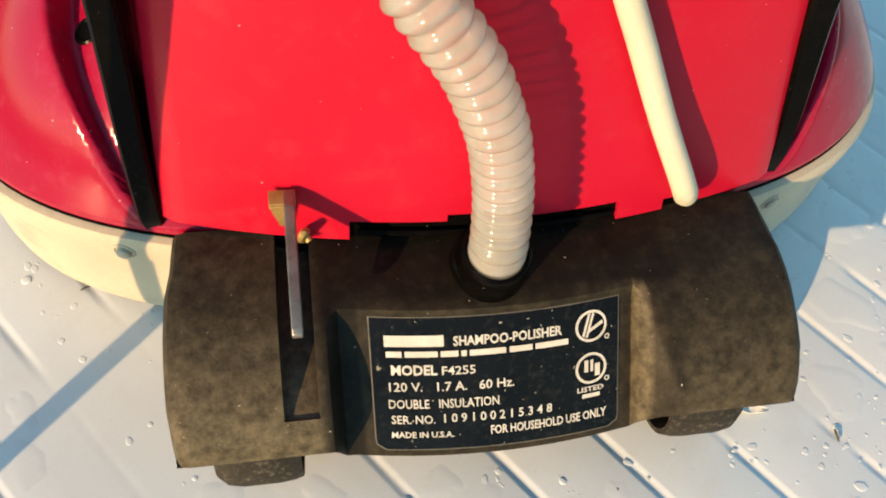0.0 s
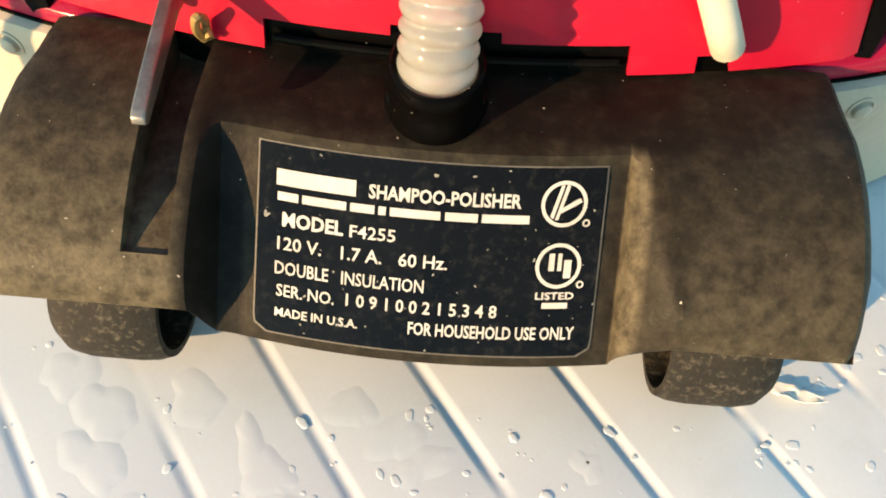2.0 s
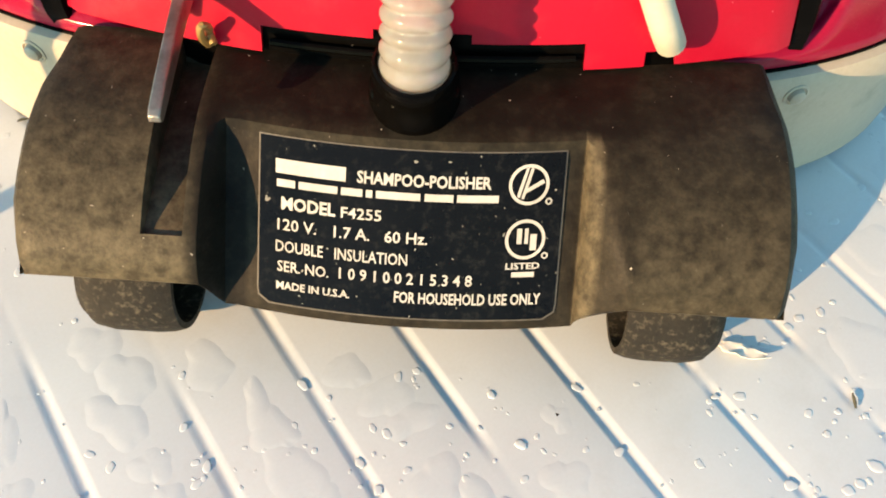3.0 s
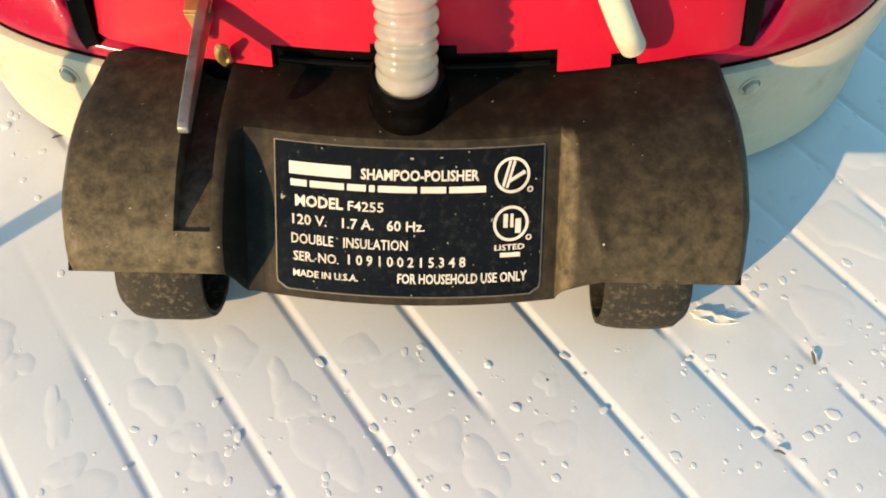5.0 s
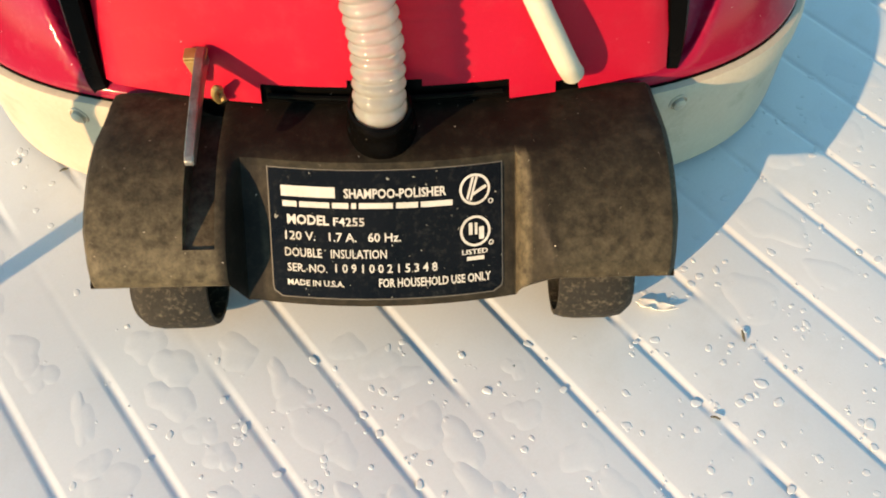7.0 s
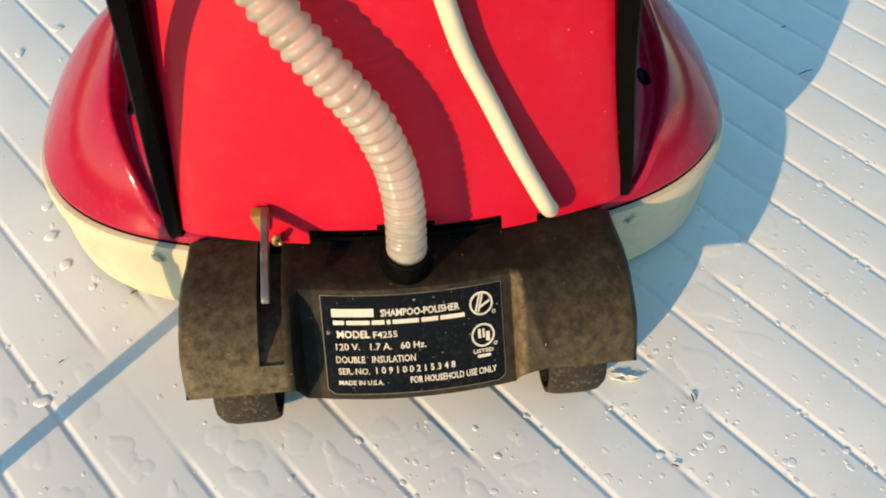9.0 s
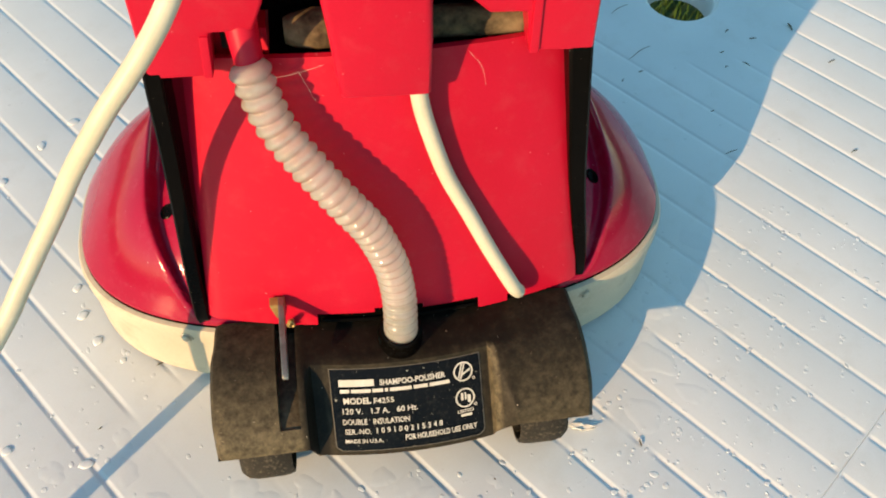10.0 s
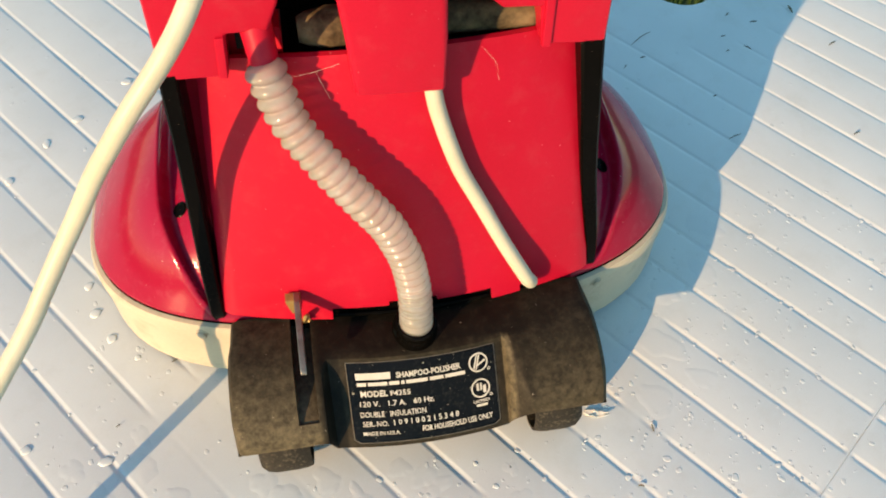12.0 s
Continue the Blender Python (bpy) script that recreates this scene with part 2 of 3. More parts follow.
# ---------------------------------------------------------------- table
PITCH = 0.035                 # groove spacing
HOLE = (0.491, 0.2075, 0.031)   # umbrella hole: place and radius
TABLE_X, TABLE_Y = (-0.595, 0.91), (-0.47, 0.93)
SMOOTH = [(-0.092, 0.165, 0.026, 0.052), (-0.070, 0.150, 0.016, 0.064), (0.0, -0.022, 0.016, 0.046), (0.105, -0.016, 0.013, 0.010), (0.105, -0.036, 0.013, 0.005), (0.07, -0.048, 0.013, 0.004), (0.07, -0.066, 0.013, 0.003), (0.07, 0.002, 0.012, 0.004), (0.175, 0.012, 0.012, 0.006), (0.21, -0.02, 0.012, 0.004)]
SEAM = -0.129                 # a moulding line across the grooves


def groove_depth(x, y):
    """How much of its depth a groove keeps here: water stands in some stretches, and none runs round the hole."""
    d = 1.0
    for cx, cy, rx, ry in SMOOTH:
        q = ((x - cx) / rx) ** 2 + ((y - cy) / ry) ** 2
        d = min(d, max(0.0, min(1.0, (q - 0.7) * 1.6)) * 0.92 + 0.08)
    r = math.hypot(x - HOLE[0], y - HOLE[1])
    d *= max(0.0, min(1.0, (r - 0.090) / 0.012))
    d *= max(0.0, min(1.0, (abs(y - SEAM) - 0.0012) / 0.0015))
    wob = noise.noise(Vector((x * 9, y * 16, 3.0)))
    return d * max(0.25, min(1.0, 0.92 + 0.5 * wob))


def table_top():
    """One moulded sheet with rounded grooves, a turned-down edge and a round hole with a collar."""
    half, deep = 0.0032, 0.00080
    prof = [(-1.0, 0.0), (-0.72, 0.12), (-0.4, 0.62), (-0.12, 0.97), (0.12, 0.97), (0.4, 0.62), (0.72, 0.12), (1.0, 0.0)]
    xs = []
    k0, k1 = math.ceil((TABLE_X[0] + 0.03) / PITCH), math.floor((TABLE_X[1] - 0.03) / PITCH)
    for k in range(k0, k1 + 1):
        xs += [(k * PITCH + half * u, v) for u, v in prof] + [(k * PITCH + PITCH * 0.5, 0.0)]
    xs = [(TABLE_X[0], 0.0)] + xs[:-1] + [(TABLE_X[1], 0.0)]
    ys = list(np.arange(TABLE_Y[0], -0.2, 0.03)) + list(np.arange(-0.2, -0.135, 0.006)) + [SEAM + d for d in (-0.0035, -0.0025, -0.001, -0.0005, 0.0, 0.0005, 0.001, 0.0025, 0.0035)] + list(np.arange(-0.124, 0.68, 0.004)) + list(np.arange(0.68, TABLE_Y[1] + 0.001, 0.03))
    bm = bmesh.new()
    grid = []
    for y in ys:
        row = []
        for x, v in xs:
            end = 1.0 if TABLE_Y[0] + 0.03 < y < TABLE_Y[1] - 0.03 else 0.0
            z = -deep * v * groove_depth(round(x / PITCH) * PITCH, y) * end if v else 0.0
            if abs(y - SEAM) < 0.0003 and abs(x) < 0.6:
                z -= 0.0006
            z += 0.00012 * noise.noise(Vector((x * 14, y * 14, 0.0))) if abs(x) < 0.6 else 0.0
            row.append(bm.verts.new((x, y, z)))
        grid.append(row)
    hx, hy, hr = HOLE
    ring_in = [(hx + hr * 1.12 * math.cos(a), hy + hr * 1.12 * math.sin(a)) for a in np.linspace(0, 2 * math.pi, 48, endpoint=False)]
    for i in range(len(ys) - 1):
        for j in range(len(xs) - 1):
            c = [grid[i][j], grid[i][j + 1], grid[i + 1][j + 1], grid[i + 1][j]]
            if min(math.hypot(v.co.x - hx, v.co.y - hy) for v in c) < 0.055:
                continue
            bm.faces.new(c)
    # the smooth boss round the hole, stitched to the sheet's ragged opening
    border = [e for e in bm.edges if e.is_boundary and all(math.hypot(v.co.x - hx, v.co.y - hy) < 0.1 for v in e.verts)]
    ring = [bm.verts.new((x, y, 0.0)) for x, y in ring_in]
    ring_edges = [bm.edges.new((ring[i], ring[(i + 1) % 48])) for i in range(48)]
    bmesh.ops.bridge_loops(bm, edges=border + ring_edges)
    # lip, collar tube
    prev = ring
    for r, z in ((1.10, -0.0012), (1.06, -0.0016), (1.02, -0.0024), (1.0, -0.005), (0.98, -0.024), (0.96, -0.025)):
        nxt = [bm.verts.new((hx + hr * r * math.cos(a), hy + hr * r * math.sin(a), z)) for a in np.linspace(0, 2 * math.pi, 48, endpoint=False)]
        for i in range(48):
            bm.faces.new((prev[i], prev[(i + 1) % 48], nxt[(i + 1) % 48], nxt[i]))
        prev = nxt
    # turned-down edge
    edge = grid[0] + [r[-1] for r in grid[1:-1]] + grid[-1][::-1] + [r[0] for r in grid[1:-1]][::-1]
    n = len(edge)
    cx, cy = sum(TABLE_X) / 2, sum(TABLE_Y) / 2
    prev = edge
    for out, z in ((0.004, -0.002), (0.007, -0.008), (0.007, -0.035), (0.002, -0.035)):
        nxt = []
        for v in edge:
            dx = out * (1 if v.co.x >= TABLE_X[1] - 1e-6 else -1 if v.co.x <= TABLE_X[0] + 1e-6 else 0)
            dy = out * (1 if v.co.y >= TABLE_Y[1] - 1e-6 else -1 if v.co.y <= TABLE_Y[0] + 1e-6 else 0)
            nxt.append(bm.verts.new((v.co.x + dx, v.co.y + dy, z)))
        for i in range(n):
            bm.faces.new((prev[i], prev[(i + 1) % n], nxt[(i + 1) % n], nxt[i]))
        prev = nxt
    bmesh.ops.delete(bm, geom=[v for v in bm.verts if not v.link_faces], context='VERTS')
    return bm


def garden_table():
    root = tagged(new("garden_table"), "pale grey moulded plastic garden table, wet, with grooves", "table")
    part("tabletop", table_top(), TABLE, root, sharp=50)
    for x in (TABLE_X[0] + 0.06, TABLE_X[1] - 0.06):
        for y in (TABLE_Y[0] + 0.06, TABLE_Y[1] - 0.06):
            rings = []
            for z, r in ((-0.72, 0.022), (-0.70, 0.026), (-0.35, 0.028), (-0.03, 0.036)):
                rings.append([(x + r * math.cos(a), y + r * math.sin(a), z) for a in np.linspace(0, 2 * math.pi, 16, endpoint=False)])
            part("leg", loft(rings), TABLE, root)
    return root


lawn()
grass(HOLE[0] + 0.3, HOLE[1] + 0.1, 0.9, 9000)
garden_table()


# ---------------------------------------------------------------- the floor polisher, in its own frame: a right, b ahead, z up
polisher = tagged(new("floor_polisher"), "red and black floor polisher with cream skirt, standing on the table", "floor polisher")
polisher.matrix_world = pose(-0.006, 0.0562, 0.0, 0, 0, -37.4)

BASE_A, BASE_B, BASE_W, BASE_D, BASE_P = -0.004, 0.172, 0.188, 0.104, 2.7     # oval base: middle, half width, half depth, squareness


def oval(grow, z, n=120):
    pts = []
    for i in range(n):
        t = 2 * math.pi * i / n
        c, s = math.cos(t), math.sin(t)
        pts.append((BASE_A + (BASE_W + grow) * math.copysign(abs(c) ** (2 / BASE_P), c), BASE_B + (BASE_D + grow) * math.copysign(abs(s) ** (2 / BASE_P), s), z))
    return pts


def dome_z(a, b):
    r = (abs((a - BASE_A) / (BASE_W - 0.001)) ** BASE_P + abs((b - BASE_B) / (BASE_D - 0.001)) ** BASE_P) ** (1 / BASE_P)
    return 0.0620 + 0.074 * (1 - min(r, 1.0) ** 4.2)


def base_skirt():
    rings = [oval(g, z) for g, z in ((-0.006, 0.0045), (-0.001, 0.004), (0.0015, 0.006), (0.002, 0.012), (0.0015, 0.046), (0.0026, 0.0475), (0.0026, 0.0555), (0.0012, 0.0585), (-0.002, 0.0595), (-0.014, 0.0595))]
    ob = part("base_skirt", loft(rings, caps=False), CREAM, polisher, "cream plastic skirt round the base")
    # a small moulded boss on each side of the housing
    for s in (-1, 1):
        t = math.radians(270 + s * 33)
        c, q = math.cos(t), math.sin(t)
        at = Vector((BASE_A + (BASE_W + 0.0022) * math.copysign(abs(c) ** (2 / BASE_P), c), BASE_B + (BASE_D + 0.0022) * math.copysign(abs(q) ** (2 / BASE_P), q), 0.0515))
        out = Vector((math.copysign(abs(c) ** (2 - 2 / BASE_P), c) / BASE_W, math.copysign(abs(q) ** (2 - 2 / BASE_P), q) / BASE_D, 0)).normalized()
        side = out.cross(Vector((0, 0, 1)))
        up = Vector((0, 0, 1))
        rings = [[at + out * h + (side * math.cos(u) + up * math.sin(u)) * k for u in np.linspace(0, 2 * math.pi, 20, endpoint=False)] for k, h in ((0.0046, -0.0015), (0.0043, 0.0007), (0.0036, 0.0010), (0.0032, 0.0004), (0.0029, 0.0004), (0.0026, 0.0020), (0.0018, 0.0026), (0.0002, 0.0027))]
        part("boss", loft(rings, caps=False), CREAM, ob)
    return ob


def channel(x, y):
    """The hollow beside the motor cover, where the yoke arm passes; its outer edge curves in to meet the arm at the rear."""
    v = max(0.0, min(1.0, (y - 0.080) / 0.055))
    edge = 0.1185 + 0.0195 * math.sin(v * math.pi / 2)
    u = max(0.0, min(1.0, (edge - abs(x)) / 0.0065))
    return 0.0115 * u * u * (3 - 2 * u)


def hood():
    rings = [oval(-0.005, 0.0590, 240), oval(-0.0022, 0.0597, 240), oval(-0.0016, 0.0612, 240)]
    for f in [0.999, 0.996, 0.991, 0.983, 0.972] + list(np.linspace(0.960, 0.5, 90)) + [0.35, 0.2]:
        ring = []
        for x, y, _ in oval(-0.0016, 0, 240):
            x, y = BASE_A + (x - BASE_A) * f, BASE_B + (y - BASE_B) * f
            z = dome_z(x, y)
            ring.append((x, y, z - channel(x, y) * min(1.0, max(0.0, (z - 0.065) / 0.016))))
        rings.append(ring)
    ob = part("hood", loft(rings, caps=True), HOOD_RED, polisher, "glossy dark red domed hood", sharp=60)
    seam = loft([oval(-0.004, 0.0588), oval(-0.0013, 0.0593), oval(-0.0013, 0.0602), oval(-0.004, 0.0609)], caps=False)
    part("seam", seam, GLOSS_BLACK, polisher)
    # a screw hole in each wing's channel
    for s in (-1, 1):
        cx, cy = s * 0.1265, 0.1300
        top = lambda x, y: dome_z(x, y) - channel(x, y)
        rings = []
        for k, dz in ((0.0042, 0.0006), (0.0036, 0.0011), (0.0030, 0.0009), (0.0028, 0.0004), (0.0002, 0.0004)):
            rings.append([(cx + k * math.cos(t), cy + k * math.sin(t), top(cx + k * math.cos(t), cy + k * math.sin(t)) + dz) for t in np.linspace(0, 2 * math.pi, 18, endpoint=False)])
        part("screw_hole", loft(rings, caps=False), GLOSS_BLACK, ob, "small dark screw hole")
    return ob


def tower_half(z):
    return 0.1085 - 0.0145 * (z - 0.078) / 0.141


def tower_back(t, z, inset=0.0):
    """The motor cover's bowed back, at the share t (-1 to 1) of its half width."""
    lean = 0.0645 + 0.278 * (z - 0.078)
    return lean + 0.0165 * t * t + inset


def cover_top(a):
    """Height of the cover's upper edge, below the pivot shaft."""
    return 0.2305 - 0.004 * min(1.0, abs(a) / 0.09) ** 2


def motor_cover():
    """Red tower over the motor: a body, and a bowed back panel that stands 3 mm proud of it."""
    rings = []
    for z in (0.060, 0.085, 0.11, 0.14, 0.17, 0.195, 0.203, 0.206):
        w = tower_half(z) - 0.0035 - (0.004 if z > 0.205 else 0.0)
        flare = w + 0.002 + 0.011 * max(0.0, z - 0.09) / 0.13
        ring = [(w * t, tower_back(t, z, 0.0035) + 0.006 * abs(t) ** 12, z) for t in np.linspace(-1, 1, 33)]
        mid = max(tower_back(1, z, 0.012), 0.10)
        ring.append((flare, mid, z))
        front = 0.250 - 0.12 * (z - 0.06)
        for t in np.linspace(0.0, math.pi, 24):
            ring.append((flare * math.cos(t), mid + 0.03 + (front - mid - 0.03) * math.sin(t), z))
        ring.append((-flare, mid, z))
        rings.append(ring)
    body = part("motor_cover", loft(rings), RED, polisher, "red tapered motor cover")
    # shoulders either side, up under the yoke
    for s in (-1, 1):
        rings = []
        for z in (0.200, 0.218, 0.236):
            w0, w1 = 0.052, tower_half(z) + 0.006
            b0, b1 = tower_back(0.75, z, 0.006), 0.225
            rings.append([(s * w0, b0, z), (s * w1, b0 + 0.012, z), (s * w1, b1, z), (s * w0, b1, z)])
        part("shoulder", loft(rings), RED, body)
    # black block behind the panel's top, standing in for the shade there
    part("dark_gap_block", slab([(-0.060, 0.196), (0.060, 0.196), (0.060, 0.224), (-0.060, 0.224)], 0.118, 0.215, "b", 0.003), GLOSS_BLACK, body, "black block in place of the shade behind the panel")
    cols = sorted(set([-46.52, -46.5, 46.5, 46.52, -14.02, -14, 14, 14.02, 64, 64.02, 73, 73.02] + list(np.linspace(-108, 108, 49))))
    rows = np.linspace(0, 1, 15)
    bm = bmesh.new()

    def low(a):
        if abs(a) <= 14: return 0.0808
        if abs(a) <= 46.5: return 0.0780
        if 64.01 < a <= 73: return 0.0745
        return 0.0700
    faces = []
    for inset in (0.0, 0.003):
        grid = []
        for r in rows:
            line = []
            for c in cols:
                z = low(c) + (cover_top(c / 1000) - low(c)) * r
                t = c / 108.5
                edge = max(0.0, abs(t) - 0.965) / 0.035
                line.append(bm.verts.new((tower_half(z) * t, tower_back(t, z, inset) + (0.0022 * edge ** 2 if not inset else 0), z)))
            grid.append(line)
        for i in range(len(rows) - 1):
            for j in range(len(cols) - 1):
                bm.faces.new((grid[i][j], grid[i][j + 1], grid[i + 1][j + 1], grid[i + 1][j]))
        faces.append(grid)
    g0, g1 = faces
    rim0 = g0[0] + [r[-1] for r in g0[1:]] + g0[-1][::-1][1:] + [r[0] for r in g0[1:-1]][::-1]
    rim1 = g1[0] + [r[-1] for r in g1[1:]] + g1[-1][::-1][1:] + [r[0] for r in g1[1:-1]][::-1]
    for i in range(len(rim0)):
        j = (i + 1) % len(rim0)
        bm.faces.new((rim0[i], rim0[j], rim1[j], rim1[i]))
    part("back_panel", bm, RED, body, "bright red scuffed back panel", sharp=40)
    # black backing that shows in the cut-outs of the panel's lower edge
    rings = []
    for z in (0.060, 0.0860):
        ring = [(x, tower_back(x / 0.1085, z, 0.0018 if z < 0.08 else 0.0025), z) for x in np.linspace(-0.078, 0.078, 33)]
        ring += [(x, tower_back(x / 0.1085, z, 0.0033), z) for x in np.linspace(0.078, -0.078, 33)]
        rings.append(ring)
    part("backing_strip", loft(rings), GLOSS_BLACK, body, "black strip behind the panel's notches")
    # ledge line inside the notch
    led = [(x, tower_back(x / 0.1085, 0.0740, -0.0002), 0.0735) for x in np.linspace(-0.044, 0.044, 25)]
    part("ledge", tube([Vector(p) for p in led], 0.0012, 8), GLOSS_BLACK, body)
    return body


def yoke_arm(s):
    """Flat black arm from the handle yoke down to the base; its rear edge follows the path."""
    left = [mm(-102.5, 109, 240), mm(-104.5, 106, 222), mm(-106.2, 100, 186), mm(-109, 92, 141), mm(-111.5, 84, 100), mm(-112.5, 79, 72), mm(-112.5, 80, 62)]
    right = [mm(94, 109, 240), mm(95, 107, 224), mm(98, 101, 190), mm(103, 94, 140), mm(108.5, 86, 100), mm(111.5, 83, 78), mm(112.5, 83, 66)]
    rings = []
    path = smooth_path(left if s < 0 else right, 5)
    for i, p in enumerate(path):
        k = i / len(path)
        w, d = (0.0045 - 0.0006 * k if s < 0 else 0.0068 - 0.0042 * k), 0.024
        rings.append([p + Vector(q) for q in ((-w, 0.0012, 0), (-w * .75, 0, 0), (w * .75, 0, 0), (w, 0.0012, 0), (w, d, 0), (-w, d, 0))])
    return part("yoke_arm", loft(rings), GLOSS_BLACK, polisher, "black yoke arm")


def yoke():
    """Red yoke that carries the handle: two cheeks joined above by an added piece, and a dark gap between."""
    left = [(-107, 225), (-77, 224), (-74.5, 248), (-56, 248), (-50, 262), (-46, 300), (-46, 420), (-99, 420)]
    right = [(101, 222), (95, 420), (40, 420), (38, 300), (36.5, 260), (49, 248), (66.5, 247), (69, 225)]
    a = part("yoke_cheek", slab([(x / 1000, z / 1000) for x, z in left], 0.107, 0.185, "b", 0.0022), RED, polisher, "red yoke cheek")
    b = part("yoke_cheek", slab([(x / 1000, z / 1000) for x, z in right], 0.107, 0.185, "b", 0.0022), RED, polisher, "red yoke cheek")
    # raised rib on each cheek's inner edge
    part("rib", slab([(0.0690, 0.2245), (0.0735, 0.2243), (0.0715, 0.30), (0.067, 0.30)], 0.1055, 0.110, "b", 0.0006), RED, b)
    part("rib", slab([(-0.0815, 0.2245), (-0.0775, 0.2243), (-0.0755, 0.2475), (-0.0795, 0.2475)], 0.1058, 0.110, "b", 0.0006), RED, a)
    part("slot", slab([(-0.0715, 0.236), (-0.0660, 0.236), (-0.0655, 0.2485), (-0.071, 0.2485)], 0.1120, 0.118, "b"), GLOSS_BLACK, a)
    # added out of view: joins the cheeks and blocks the sun over the table
    part("unseen_cross_piece", slab([(-0.05, 0.33), (0.045, 0.33), (0.045, 0.42), (-0.05, 0.42)], 0.112, 0.18, "b", 0.003), RED, polisher)
    cr = [(-21.5, 220), (20.5, 218), (21, 250), (20, 300), (20, 420), (-27, 420), (-27.5, 290), (-24, 255)]
    part("handle_socket", slab([(x / 1000, z / 1000) for x, z in cr], 0.089, 0.150, "b", 0.0035), RED, polisher, "red handle socket")
    # nipple that the hose is pushed on
    part("hose_nipple", tube([mm(-62, 116, 252), mm(-61.5, 113, 246), mm(-60.5, 107, 238), mm(-59, 101, 226)], lambda s: 0.0078 - 0.05 * s, 20), RED, polisher, "red hose nipple")
    # dusty pivot shaft behind the socket; black block standing in for the gap's shade
    part("pivot_shaft", tube([mm(-44, 126, 232), mm(-40, 126, 232), mm(-30, 126, 232), mm(20, 126, 231), mm(72, 126, 230)], lambda s: 0.0060 + 0.004 * min(1.0, s / 0.008) if s < 0.03 else 0.0080, 20), DUSTY, polisher, "dusty brown pivot shaft")
    part("yoke_gap_block", slab([(-0.055, 0.236), (0.052, 0.236), (0.05, 0.33), (-0.05, 0.33)], 0.136, 0.178, "b", 0.002), GLOSS_BLACK, polisher, "black block in place of the shade in the yoke gap")


def hose():
    line = smooth_path([mm(-60.3, 100, 236), mm(-57, 95, 221), mm(-51, 88.7, 205), mm(-39, 79.5, 188), mm(-24.5, 71.2, 169), mm(-13.5, 67, 153), mm(-7.5, 63.5, 139.5), mm(-3.4, 60.3, 127), mm(-0.8, 55.2, 109), mm(-0.6, 51.0, 98), mm(-0.8, 47.8, 89), mm(-0.9, 47.6, 80)], 14)
    line = resample(line, 0.00052)
    whole = 0.00052 * len(line)

    def radius(s):
        """Ribs that open at the stretched upper end and close up towards the housing."""
        u = s / whole
        turns = whole * math.log((7.1 - 2.7 * u) / 7.1) / -2.7 * 1000
        wave = (0.5 - 0.5 * math.cos(2 * math.pi * turns)) ** 0.62
        deep = 0.0023 - 0.0013 * u
        return 0.0099 - 0.0004 * u - deep * (1 - wave)
    ob = part("hose", tube(line, radius, 32), HOSE, polisher, "translucent milky corrugated hose", sharp=80)
    # grommet: a black rubber cup with a lip, and the round boss that it sits in
    def turned(at, axis, prof):
        side = axis.orthogonal().normalized()
        up = axis.cross(side)
        return loft([[at + axis * h + (side * math.cos(t) + up * math.sin(t)) * r for t in np.linspace(0, 2 * math.pi, 36, endpoint=False)] for h, r in prof], caps=False)
    ax = (mm(-1.0, 49.6, 70) - mm(-0.8, 47.4, 86)).normalized()
    cup = turned(mm(-0.8, 47.2, 87.2), ax, [(0.012, 0.0088), (0.0016, 0.0094), (0.0004, 0.0099), (0.0, 0.0106), (0.0005, 0.0113), (0.0018, 0.0117), (0.0042, 0.0117), (0.0052, 0.0112), (0.0100, 0.0114), (0.0175, 0.0122)])
    part("grommet", cup, GLOSS_BLACK, ob, "black rubber grommet")
    part("boss", turned(mm(-1.2, 51.6, 75.6), Vector((0, 0.10, -0.995)), [(0.0, 0.0104), (0.0, 0.0118), (0.0010, 0.0127), (0.0075, 0.0133)]), GLOSS_BLACK, ob, "round black boss on the housing")
    return ob


def cords():
    line = smooth_path([mm(14.5, 97, 232), mm(15, 94.5, 217), mm(18.5, 92, 198), mm(27.5, 85.5, 168.5), mm(39, 79.5, 143.5), mm(51.5, 72, 117), mm(61, 66.8, 98.5), mm(66.5, 65, 87.5), mm(69.8, 67, 80.5)], 8)
    part("motor_cord", tube(line, 0.0043, 18), CORD, polisher, "cream cord between handle and housing")
    run = [(-66, 82, 320), (-78.8, 70, 296), (-92, 61, 279), (-109.8, 54, 259.5), (-120, 51.3, 246.5), (-131.5, 49.5, 230.5), (-143.5, 46, 212), (-154.5, 40, 197), (-166, 31, 182), (-181, 17.5, 164), (-236, -31, 110), (-271, -61, 75), (-309, -99, 37), (-340, -131, 12), (-368, -158, 4.6), (-408, -197, 4.4), (-468, -232, 4.4)]
    part("power_cord", tube(smooth_path([mm(*p) for p in run], 6), 0.0043, 16), CORD, polisher, "cream power cord hanging from the handle to the table")


FENDER = [(0.074, 0.0680), (0.068, 0.0690), (0.060, 0.0696), (0.050, 0.0699), (0.042, 0.0696), (0.036, 0.0687), (0.030, 0.0670), (0.023, 0.0645), (0.016, 0.0612), (0.0093, 0.0573), (0.0082, 0.0566), (0.0045, 0.0532), (0.0012, 0.0488), (0.0002, 0.0452), (0.0010, 0.0436), (0.004, 0.0432), (0.074, 0.0432)]
RECESS = [(0.074, 0.0680), (0.068, 0.0690), (0.060, 0.0696), (0.050, 0.0699), (0.043, 0.0696), (0.0402, 0.0688), (0.0392, 0.0665), (0.0375, 0.0640), (0.028, 0.0550), (0.020, 0.0474), (0.0185, 0.0460), (0.0135, 0.0412), (0.0085, 0.0364), (0.0035, 0.0315), (0.0030, 0.0300), (0.006, 0.0295), (0.074, 0.0300)]


